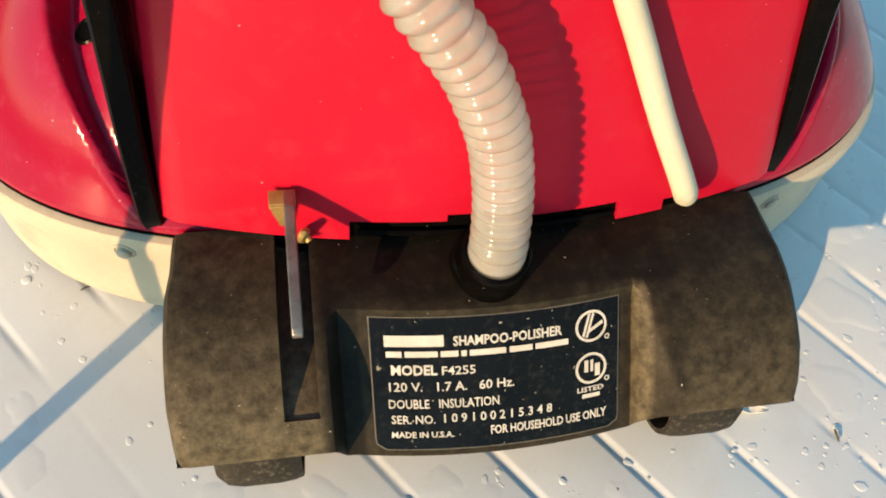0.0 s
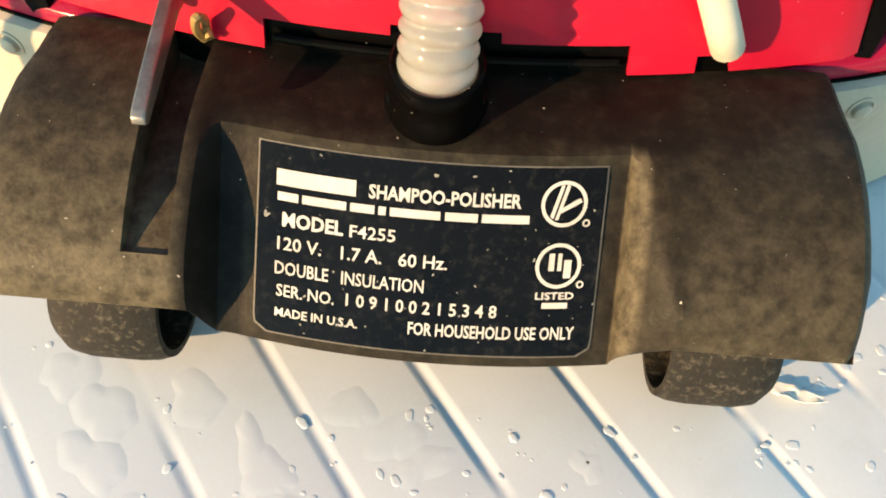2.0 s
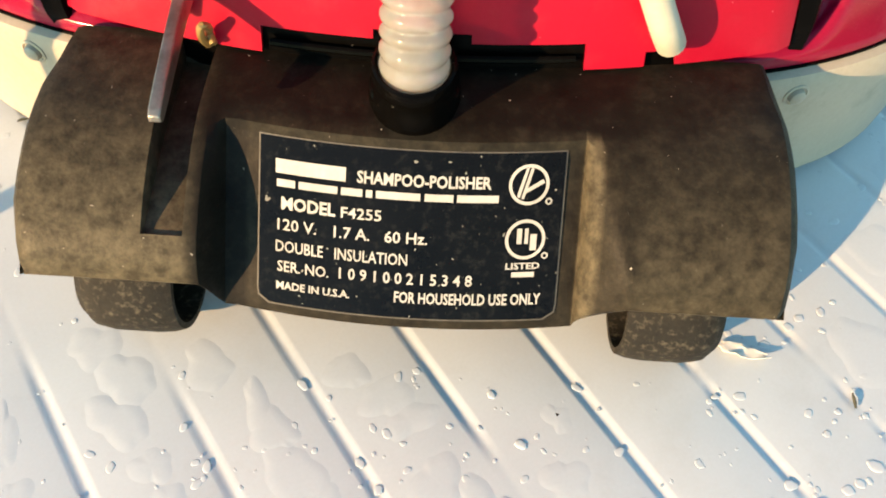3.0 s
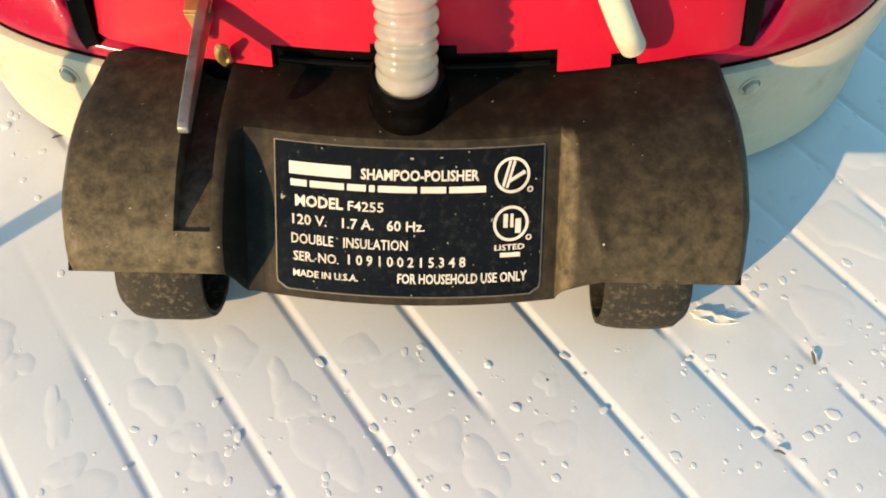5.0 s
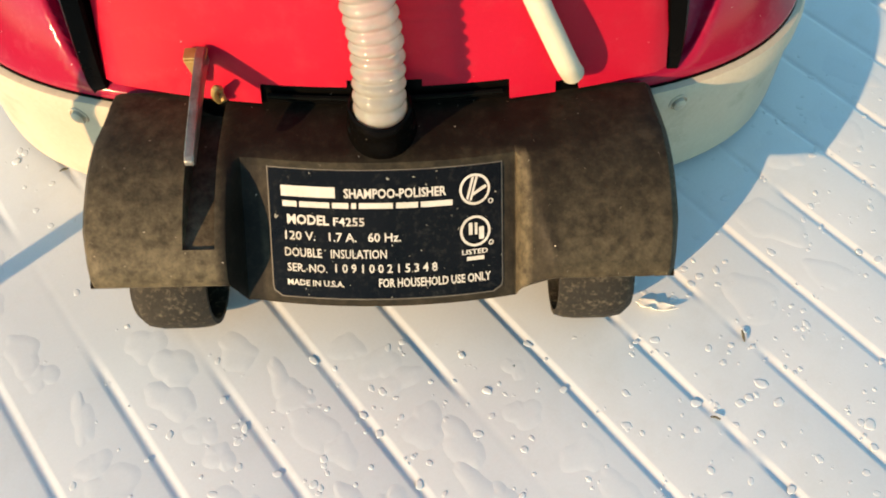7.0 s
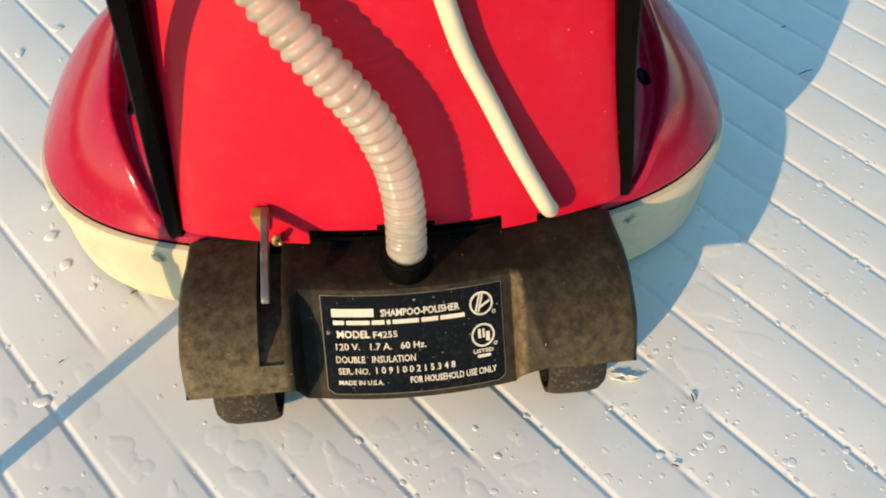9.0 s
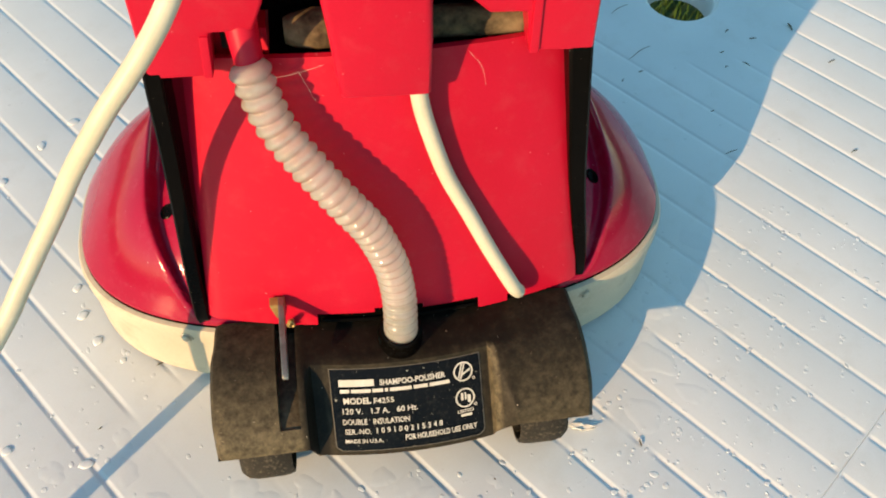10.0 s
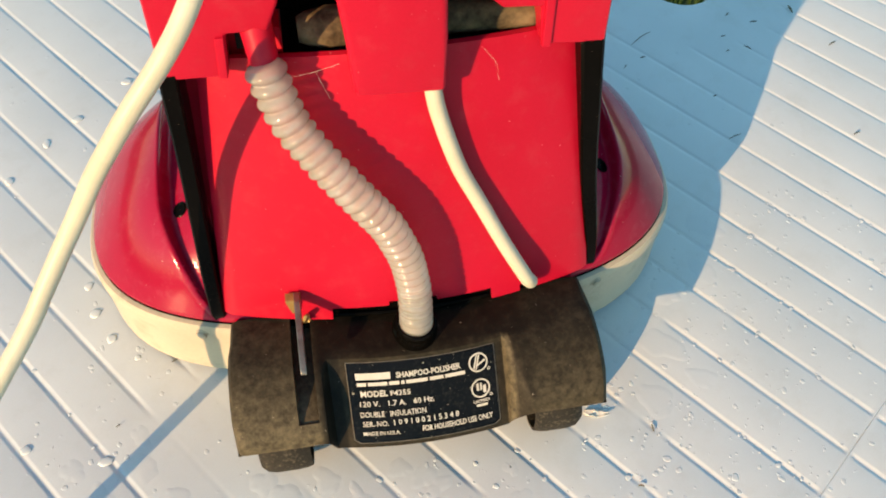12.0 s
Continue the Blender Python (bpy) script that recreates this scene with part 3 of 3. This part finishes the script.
def bow(a):
    return -0.0042 * (1 - min(1.0, (a / 0.050) ** 2))


def rear_housing():
    """Black rear housing: two rounded wheel fenders, a sloping recess for the label between, and a lever channel."""
    xs = [-105, -104.6, -103.5, -101, -98, -92, -86, -80, -76, -72.1, -71.8, -71.4, -67, -63.5, -61.4, -61, -60.7, -59]
    xs += [-57, -55.5, -54.5, -53, -51, -49, -47.5, -46, -40, -33, -26, -19, -12, -5, 2, 9, 16, 23, 30, 37, 44, 47, 47.5, 48, 48.7, 49.7, 51, 53, 55, 57, 59, 61, 63, 65, 67, 72, 78, 84, 90, 96, 100, 102, 103.5, 104.6, 105]
    xs = [x + (x + 86) / 19 * 2.5 if x < -86 else x - (x - 86) / 19 if x > 86 else x for x in xs]
    cut = [0, 0.0080, 0.0085, 0.0090, 0.0090, 0.0088, 0.0080, 0.0066, 0.0046, 0.0022]       # the lever channel runs out to the rear
    rings = []
    for x in xs:
        a = x / 1000
        outer = max(0.0, (-103.5 - x) / 4.0, (x - 100.2) / 3.8)
        inset = 0.0028 * outer ** 2.2
        ring = []
        for i, ((b0, z0), (b1, z1)) in enumerate(zip(FENDER, RECESS)):
            if x < 0:
                f = max(0.0, min(1.0, (x + 57.2) / 4.2))
            else:
                edge = 53.0 + 8.0 * max(0.0, min(1.0, (i - 5) / 7))      # the right wall leans outwards as it comes down
                f = max(0.0, min(1.0, (edge - x) / (edge - 47.5)))
                f = 1.0 - (1.0 - f) ** 0.5
            if x < 0:
                f = 0.6 * f + 0.4 * f * f * (3 - 2 * f)
            b, z = b0 + (b1 - b0) * f, z0 + (z1 - z0) * f
            if 5 <= i <= 14:
                b += bow(a) * f
            if -71.9 < x < -60.9 and 1 <= i <= 9:
                z -= cut[i]
            if i <= 13:
                z -= inset * 1.2
                b += inset if i > 8 else 0.0
            ring.append((a * (1.0 + 0.010 * math.sin(min(1.0, i / 13) * math.pi) - (0.012 if i < 3 else 0)) if abs(x) > 95 else a, b, z))
        rings.append(ring)
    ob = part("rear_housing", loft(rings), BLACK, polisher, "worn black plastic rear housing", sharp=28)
    # settled dust in recess and on lower fenders, plus light painted on recess walls
    dust_and_light = ob.data.attributes.new("dust", 'FLOAT', 'POINT')
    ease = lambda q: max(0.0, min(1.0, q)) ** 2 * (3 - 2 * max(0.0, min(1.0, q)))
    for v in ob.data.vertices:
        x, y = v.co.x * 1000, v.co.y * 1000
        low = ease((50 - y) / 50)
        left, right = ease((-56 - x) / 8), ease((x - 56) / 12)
        # left recess wall gets almost no pale film, painting in its shade
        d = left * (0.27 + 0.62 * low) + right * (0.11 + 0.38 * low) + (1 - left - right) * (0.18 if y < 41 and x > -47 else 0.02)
        # painted light over dust: paler band along the sun-facing right recess wall
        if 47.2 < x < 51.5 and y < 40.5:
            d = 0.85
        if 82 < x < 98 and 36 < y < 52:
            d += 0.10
        dust_and_light.data[v.index].value = d
    for s in (-1, 1):
        wheel(s, ob)
    return ob


def wheel(s, parent):
    """Small black wheel under a fender, hollow towards the middle."""
    x_out, x_in, cy, r = (0.1000, 0.0690, 0.0200, 0.0205) if s < 0 else (0.0945, 0.0640, 0.0205, 0.0205)
    ring = lambda x, q: [(s * x, cy + q * math.cos(t), r + q * math.sin(t)) for t in np.linspace(0, 2 * math.pi, 40, endpoint=False)]
    prof = [(x_out - 0.001, 0.004), (x_out, 0.010), (x_out - 0.0015, 0.0165), (x_out - 0.005, 0.0195), (x_out - 0.010, r), (x_in + 0.008, r), (x_in + 0.003, 0.0200), (x_in, 0.0190), (x_in, 0.0170), (x_in + 0.006, 0.0160), (x_in + 0.016, 0.0150), (x_in + 0.017, 0.004)]
    w = part("wheel", loft([ring(x, q) for x, q in prof]), RUBBER, parent, "dusty black wheel")
    part("axle", tube([Vector((s * 0.055, cy, r)), Vector((s * 0.09, cy, r))], 0.0032, 14), STEEL, w, "steel axle")


def lever():
    """Worn steel lever standing over its channel, with a plated bracket at the top."""
    pts = [(72, 93), (66, 93.2), (60, 92.2), (48, 90.2), (36, 87.8), (27, 85.6), (25.3, 84.6), (25.0, 82.8), (26.5, 81.6), (34, 82.6), (46, 84.4), (58, 86.2), (66, 86.5), (72, 86.5)]
    bm = slab([(b / 1000, z / 1000) for b, z in pts], -0.0669, -0.0635, "a", 0.0006)
    ob = part("lever", bm, STEEL, polisher, "worn steel release lever")
    part("bracket", slab([(-0.0716, 0.0903), (-0.0669, 0.0903), (-0.0669, 0.0790), (-0.0690, 0.0785)], 0.0672, 0.0702, "b", 0.0004), BRASS, ob, "tarnished yellow bracket")
    part("bracket_top", slab([(-0.0716, 0.0675), (-0.0632, 0.0675), (-0.0632, 0.073), (-0.0716, 0.073)], 0.0905, 0.0915, "z", 0.0003), BRASS, ob, "dull yellow bracket plate")
    part("spring_end", tube(smooth_path([mm(-62.5, 66, 71), mm(-63, 63.5, 76), mm(-61.8, 62.5, 81), mm(-60.6, 64.5, 79), mm(-61.6, 66.5, 75), mm(-60.2, 64, 73)], 5), 0.0012, 8), BRASS, ob, "tarnished spring end")


def on_label(u, v, lift):
    """A place on the bowed label: u across and v down from its upper left corner, in millimetres."""
    a = (u - 41.5) / 1000
    f = v / 46.0
    b0, z0 = 0.0392 + (0.0057 - 0.0392) * f, 0.0662 + (0.0338 - 0.0662) * f
    n = Vector((0, -0.69, 0.724))
    return Vector((a, b0 + bow(a), z0)) + n * (lift / 1000)


def printed(bm_or_mesh, parent, name, label="", lift=0.62):
    for v in bm_or_mesh.verts:
        v.co = on_label(v.co.x, v.co.y, lift)
    return part(name, bm_or_mesh, INK, parent, label)


def bar(u0, v0, u1, v1):
    bm = bmesh.new()
    n = max(1, int((u1 - u0) / 3))
    top = [bm.verts.new((u0 + (u1 - u0) * i / n, v0, 0)) for i in range(n + 1)]
    low = [bm.verts.new((u0 + (u1 - u0) * i / n, v1, 0)) for i in range(n + 1)]
    for i in range(n):
        bm.faces.new((top[i], top[i + 1], low[i + 1], low[i]))
    return bm


def words(text, u0, v0, u1, v1, bold=0.0):
    """Flat letters that fill the box u0..u1, v0..v1."""
    cu = bpy.data.curves.new("words", 'FONT')
    cu.body, cu.size, cu.resolution_u, cu.offset = text, 1.0, 2, bold
    ob = new("words", cu)
    bpy.context.view_layer.update()
    me = bpy.data.meshes.new_from_object(ob.evaluated_get(bpy.context.evaluated_depsgraph_get()))
    bpy.data.objects.remove(ob)
    bm = bmesh.new()
    bm.from_mesh(me)
    bpy.data.meshes.remove(me)
    xs = [v.co.x for v in bm.verts]
    ys = [v.co.y for v in bm.verts]
    sx, sy = (u1 - u0) / (max(xs) - min(xs)), (v1 - v0) / (max(ys) - min(ys))
    x0, y1 = min(xs), max(ys)
    for v in bm.verts:
        v.co = ((v.co.x - x0) * sx + u0, (y1 - v.co.y) * sy + v0, 0)
    return bm


def disc_ring(u, v, r0, r1, n=40):
    bm = bmesh.new()
    c = [bm.verts.new((u + r0 * math.cos(2 * math.pi * i / n), v + r0 * math.sin(2 * math.pi * i / n), 0)) for i in range(n)]
    d = [bm.verts.new((u + r1 * math.cos(2 * math.pi * i / n), v + r1 * math.sin(2 * math.pi * i / n), 0)) for i in range(n)]
    for i in range(n):
        bm.faces.new((c[i], c[(i + 1) % n], d[(i + 1) % n], d[i]))
    return bm


def slanted(points):
    bm = bmesh.new()
    bm.faces.new([bm.verts.new((u, v, 0)) for u, v in points])
    return bm


def threads():
    """Fine dust threads hanging about the yoke."""
    for pts in ([(-50, 93, 233), (-38, 92, 236), (-27, 90, 241)], [(-38, 92, 236), (-36, 94, 227), (-33, 97, 214)], [(40, 108, 227), (46, 102, 222), (48, 100, 212)]):
        part("dust_thread", tube(smooth_path([mm(*p) for p in pts], 5), 0.000035, 5), FLAKE, polisher, "fine pale dust thread")


def rating_label():
    nu, nv, cr = 44, 24, 3.4

    def sheet(grow, lift, mat, name, parent, label):
        bm = bmesh.new()
        top = []
        for lv in (0.0, lift):
            grid = []
            for j in range(nv + 1):
                row = []
                for i in range(nu + 1):
                    u = -1.9 - grow + (85.9 + 2 * grow) * i / nu
                    v = -grow + (47.8 + 2 * grow) * j / nv
                    over = max(0.0, v - (47.8 + grow - cr))
                    cut = cr - math.sqrt(max(0.0, cr * cr - over * over))
                    u = min(max(u, -1.9 - grow + cut), 84 + grow - cut)
                    row.append(bm.verts.new(on_label(u, v, lv)))
                grid.append(row)
            for j in range(nv):
                for i in range(nu):
                    bm.faces.new((grid[j][i], grid[j][i + 1], grid[j + 1][i + 1], grid[j + 1][i]))
            top.append(grid)
        return part(name, bm, mat, parent, label)
    plate = sheet(0.0, 0.35, BORDER, "rating_label", polisher, "black rating label with silver print and dull border")
    inner = sheet(-0.42, 0.5, PLATE, "label_face", plate, "glossy black printed face")
    P = lambda bm, name="print", label="": printed(bm, inner, name, label)
    k = 83.0 / 415.0
    U = lambda x: (x - 503) * k
    V = lambda y: (y - 299) * 46.0 / 223.0
    box = lambda x0, y0, x1, y1: (U(x0), V(y0), U(x1), V(y1))
    P(bar(*box(518, 330, 617, 349)))
    P(words("SHAMPOO-POLISHER", *box(633, 332, 820, 349), 0.025))
    for x0, x1 in ((520, 546), (551, 606), (611, 641), (646, 655), (660, 722), (728, 768), (773, 831)):
        P(bar(*box(x0, 357, x1, 367)))
    P(words("MODEL", *box(527, 380, 604, 398), 0.03))
    P(words("F4255", *box(612, 383, 669, 398), 0.01))
    P(words("120 V.   1.7 A.   60 Hz.", *box(522, 410, 735, 426), 0.01))
    P(words("DOUBLE   INSULATION", *box(520, 440, 708, 456), 0.01))
    P(words("SER. NO.", *box(523, 468, 597, 483), 0.01))
    P(words("1 0 9 1 0 0 2 1 5 3 4 8", *box(612, 466, 801, 482), 0.015))
    P(words("MADE IN U.S.A.", *box(522, 497, 628, 508), 0.02))
    P(words("FOR HOUSEHOLD USE ONLY", *box(692, 492, 900, 508), 0.02))
    P(words("LISTED", *box(847, 449, 895, 458), 0.02))
    P(bar(*box(856, 462, 888, 469)))
    for cy in (343, 417):
        P(disc_ring(U(872), V(cy), 4.75, 5.65))
        P(disc_ring(U(901), V(cy + 23), 0.55, 0.95, 14))
    # the two marks, as plain shapes
    P(slanted([(U(862), V(362)), (U(866), V(362)), (U(878), V(322)), (U(874), V(320))]))
    P(slanted([(U(856), V(358)), (U(860), V(361)), (U(871), V(321)), (U(867), V(321))]))
    P(slanted([(U(866), V(350)), (U(869), V(354)), (U(894), V(341)), (U(891), V(336))]))
    P(bar(*box(860, 402, 867, 423)))
    P(bar(*box(871, 402, 876, 423)))
    P(bar(*box(879, 410, 888, 432)))
    return plate


base_skirt()
hood()
motor_cover()
for s in (-1, 1):
    yoke_arm(s)
yoke()
hose()
cords()
rear_housing()
lever()
threads()
rating_label()


# ---------------------------------------------------------------- water, scraps and dirt on the table
def to_world(a, b):
    c, s = math.cos(radians(-37.4)), math.sin(radians(-37.4))
    return -0.006 + a * c - b * s, 0.0562 + a * s + b * c


def under_machine(x, y):
    c, s = math.cos(radians(-37.4)), math.sin(radians(-37.4))
    x, y = x + 0.006, y - 0.0562
    a, b = x * c + y * s, -x * s + y * c
    return abs(a / 0.192) ** 2.4 + abs((b - 0.17) / 0.102) ** 2.4 < 1 or (abs(a) < 0.100 and 0.0 < b < 0.1)


def bead(verts, faces, x, y, r, rnd, flat=0.14):
    """Adds one low water drop with an uneven outline."""
    n = 12
    st, an = rnd.uniform(1.0, 1.6), rnd.uniform(0, 3.14)
    wob = [1 + rnd.uniform(-0.16, 0.16) for _ in range(n)]
    i0 = len(verts)
    for q, h in ((1.0, -0.08), (0.95, 0.45), (0.75, 0.80), (0.40, 0.97)):
        for j in range(n):
            t = 2 * math.pi * j / n
            u, v = r * q * st * wob[j] * math.cos(t), r * q * wob[j] * math.sin(t)
            verts.append((x + u * math.cos(an) - v * math.sin(an), y + u * math.sin(an) + v * math.cos(an), r * h * flat))
    verts.append((x, y, r * flat))
    for ring in range(3):
        for j in range(n):
            a, b = i0 + ring * n + j, i0 + ring * n + (j + 1) % n
            faces.append((a, b, b + n, a + n))
    for j in range(n):
        faces.append((i0 + 3 * n + j, i0 + 3 * n + (j + 1) % n, i0 + 4 * n))


def drops():
    rnd = random.Random(11)
    verts, faces = [], []
    done = 0
    while done < 2700:
        x, y = rnd.uniform(-0.30, 0.50), rnd.uniform(-0.24, 0.62)
        wet = noise.noise(Vector((x * 7, y * 7, 5.0))) + 0.35
        near = 1.0 if (y < 0.07 - 0.25 * max(0, x - 0.15) and x < 0.36) else (0.30 if x < 0.0 else 0.05)
        if rnd.random() > near * max(0.2, min(1, wet + 0.35)) or under_machine(x, y) or math.hypot(x - HOLE[0], y - HOLE[1]) < 0.06:
            continue
        r = 0.00042 + 0.0012 * rnd.random() ** 2.4
        if rnd.random() < 0.012:
            r *= 1.4
        bead(verts, faces, x, y, r, rnd, 0.20 if r < 0.0010 else 0.12)
        done += 1
    # larger drops standing on the dry left part
    for x, y, r in ((0.005, 0.454, 4.2), (-0.026, 0.448, 3.6), (-0.066, 0.435, 4.0), (0.057, 0.462, 4.4), (-0.087, 0.290, 4.4), (-0.091, 0.266, 4.2), (-0.078, 0.312, 3.6), (-0.087, 0.242, 2.6), (-0.171, 0.238, 4.0), (-0.142, 0.197, 3.6), (0.009, 0.016, 2.0), (0.011, 0.034, 1.7)):
        bead(verts, faces, x, y, r / 1250, rnd, 0.30)
    me = bpy.data.meshes.new("water_drops")
    me.from_pydata(verts, [], faces)
    me.materials.append(WATER)
    me.shade_smooth()
    return tagged(new("water_drops", me), "small clear water drops beaded on the table", "water", kind="stuff")


def puddle(x, y, rx, ry, turn, seed):
    """A thin pancake of water with a rounded rim."""
    rnd = random.Random(seed)
    n = 44
    ph = [rnd.uniform(0, 6.28) for _ in range(5)]
    shape = [1 + 0.13 * math.sin(2 * t + ph[0]) + 0.10 * math.sin(3 * t + ph[1]) + 0.06 * math.sin(5 * t + ph[2]) + 0.03 * math.sin(8 * t + ph[3]) for t in (2 * math.pi * j / n for j in range(n))]
    high = rnd.uniform(0.00014, 0.00024)
    rings = []
    for edge, h in ((0.0, -0.00006), (0.0010, 0.10), (0.0020, 0.50), (0.0032, 0.88), (0.0046, 1.0)):
        ring = []
        for j in range(n):
            t = 2 * math.pi * j / n
            u, v = max(0.0, rx * shape[j] - edge) * math.cos(t), max(0.0, ry * shape[j] - edge) * math.sin(t)
            ring.append((x + u * math.cos(turn) - v * math.sin(turn), y + u * math.sin(turn) + v * math.cos(turn), h * high if h > 0 else h))
        rings.append(ring)
    bm = loft(rings, caps=False)
    bm.verts.ensure_lookup_table()
    bm.faces.new(bm.verts[-n:])
    return tagged(part("puddle", bm, FILM, sharp=80), "thin clear film of water on the table", "water", "puddles on the table")


def puddles():
    rnd = random.Random(21)
    for x, y, rx, ry in ((0.122, -0.021, 0.010, 0.014), (0.158, -0.001, 0.012, 0.016), (0.193, 0.022, 0.010, 0.013), (0.228, 0.012, 0.009, 0.012), (0.262, 0.034, 0.010, 0.014), (0.156, -0.034, 0.009, 0.010)):
        puddle(x, y, rx, ry, 0.2, rnd.randrange(9999))
    # stretches between grooves where water stands: groove number, start and end along it
    for k, y0, y1, count in ((-4, 0.02, 0.20, 9), (-3, 0.02, 0.125, 7), (-2, -0.01, 0.11, 8), (-1, -0.03, 0.075, 7), (0, -0.06, 0.03, 4), (-5, 0.06, 0.23, 5)):
        for i in range(count):
            y = y0 + (y1 - y0) * (i + rnd.uniform(0.2, 0.8)) / count
            x = (k + 0.5) * PITCH + rnd.uniform(-0.006, 0.006)
            if not under_machine(x, y):
                puddle(x, y, rnd.uniform(0.005, 0.0095), rnd.uniform(0.006, 0.013), rnd.uniform(-0.4, 0.4), rnd.randrange(9999))


def flake(x, y, size, seed, turn):
    """A torn, crumpled scrap lying on the table."""
    bm = bmesh.new()
    grid = []
    c, q = math.cos(turn), math.sin(turn)
    for lift in (0.0, 0.0005):
        g = []
        for i in range(8):
            line = []
            for j in range(5):
                u = size * (i - 3.5) / 3.5 * (1 + 0.15 * math.sin(j * 2.1 + seed))
                v = size * 0.34 * (j - 2) / 2 * (1 - 0.55 * abs(i - 2.6) / 4)
                h = 0.0007 + lift + size * 0.42 * abs(noise.noise(Vector((i * 0.8, j * 0.7, seed))))
                line.append(bm.verts.new((x + u * c - v * q, y + u * q + v * c, h)))
            g.append(line)
        grid.append(g)
        for i in range(7):
            for j in range(4):
                bm.faces.new((g[i][j], g[i + 1][j], g[i + 1][j + 1], g[i][j + 1]))
    g0, g1 = grid
    rim = [(i, 0) for i in range(8)] + [(7, j) for j in range(1, 5)] + [(i, 4) for i in range(6, -1, -1)] + [(0, j) for j in range(3, 0, -1)]
    for (i, j), (k, l) in zip(rim, rim[1:] + rim[:1]):
        bm.faces.new((g0[i][j], g0[k][l], g1[k][l], g1[i][j]))
    return tagged(part("paper_flake", bm, FLAKE), "small crumpled white flake lying by the wheel", "scrap")


def clipping(x0, y0, x1, y1, thick, seed):
    rnd = random.Random(seed)
    a, b = Vector((x0, y0, 0.0009)), Vector((x1, y1, 0.0010))
    mid = a.lerp(b, 0.5) + Vector((rnd.uniform(-0.1, 0.1), rnd.uniform(-0.1, 0.1), 0)) * (b - a).length + Vector((0, 0, 0.0004))
    line = smooth_path([a, mid, b], 4)
    bm = tube(line, lambda s: thick * (0.55 + 0.45 * math.sin(math.pi * min(1.0, s / max(1e-5, (b - a).length)))), 6)
    return tagged(part("grass_clipping", bm, SCRAP), "dry brown grass clipping on the table", "grass clipping", "clippings on the table")


drops()
puddles()
flake(0.0875, 0.0005, 0.0075, 4, -0.9)
for i, (x0, y0, x1, y1, w) in enumerate((
        (0.386, 0.188, 0.412, 0.186, 0.0005), (0.424, 0.237, 0.445, 0.235, 0.0005), (0.477, 0.150, 0.482, 0.150, 0.0009), (0.485, 0.130, 0.490, 0.126, 0.0008),
        (0.450, 0.138, 0.454, 0.136, 0.0007), (0.454, 0.117, 0.454, 0.110, 0.0008), (0.437, 0.124, 0.440, 0.123, 0.0006), (0.378, 0.173, 0.382, 0.171, 0.0008),
        (0.358, 0.175, 0.362, 0.176, 0.0007), (0.382, 0.102, 0.385, 0.101, 0.0008), (0.529, 0.117, 0.523, 0.109, 0.0014), (0.507, 0.064, 0.515, 0.062, 0.0009),
        (0.424, -0.003, 0.430, -0.005, 0.0009), (0.350, 0.067, 0.361, 0.063, 0.0006), (-0.074, 0.223, -0.070, 0.222, 0.0008), (-0.125, 0.211, -0.122, 0.211, 0.0006),
        (0.103, -0.033, 0.106, -0.029, 0.0009), (0.068, -0.046, 0.070, -0.049, 0.0008))):
    clipping(x0, y0, x1, y1, w * 0.62, i)
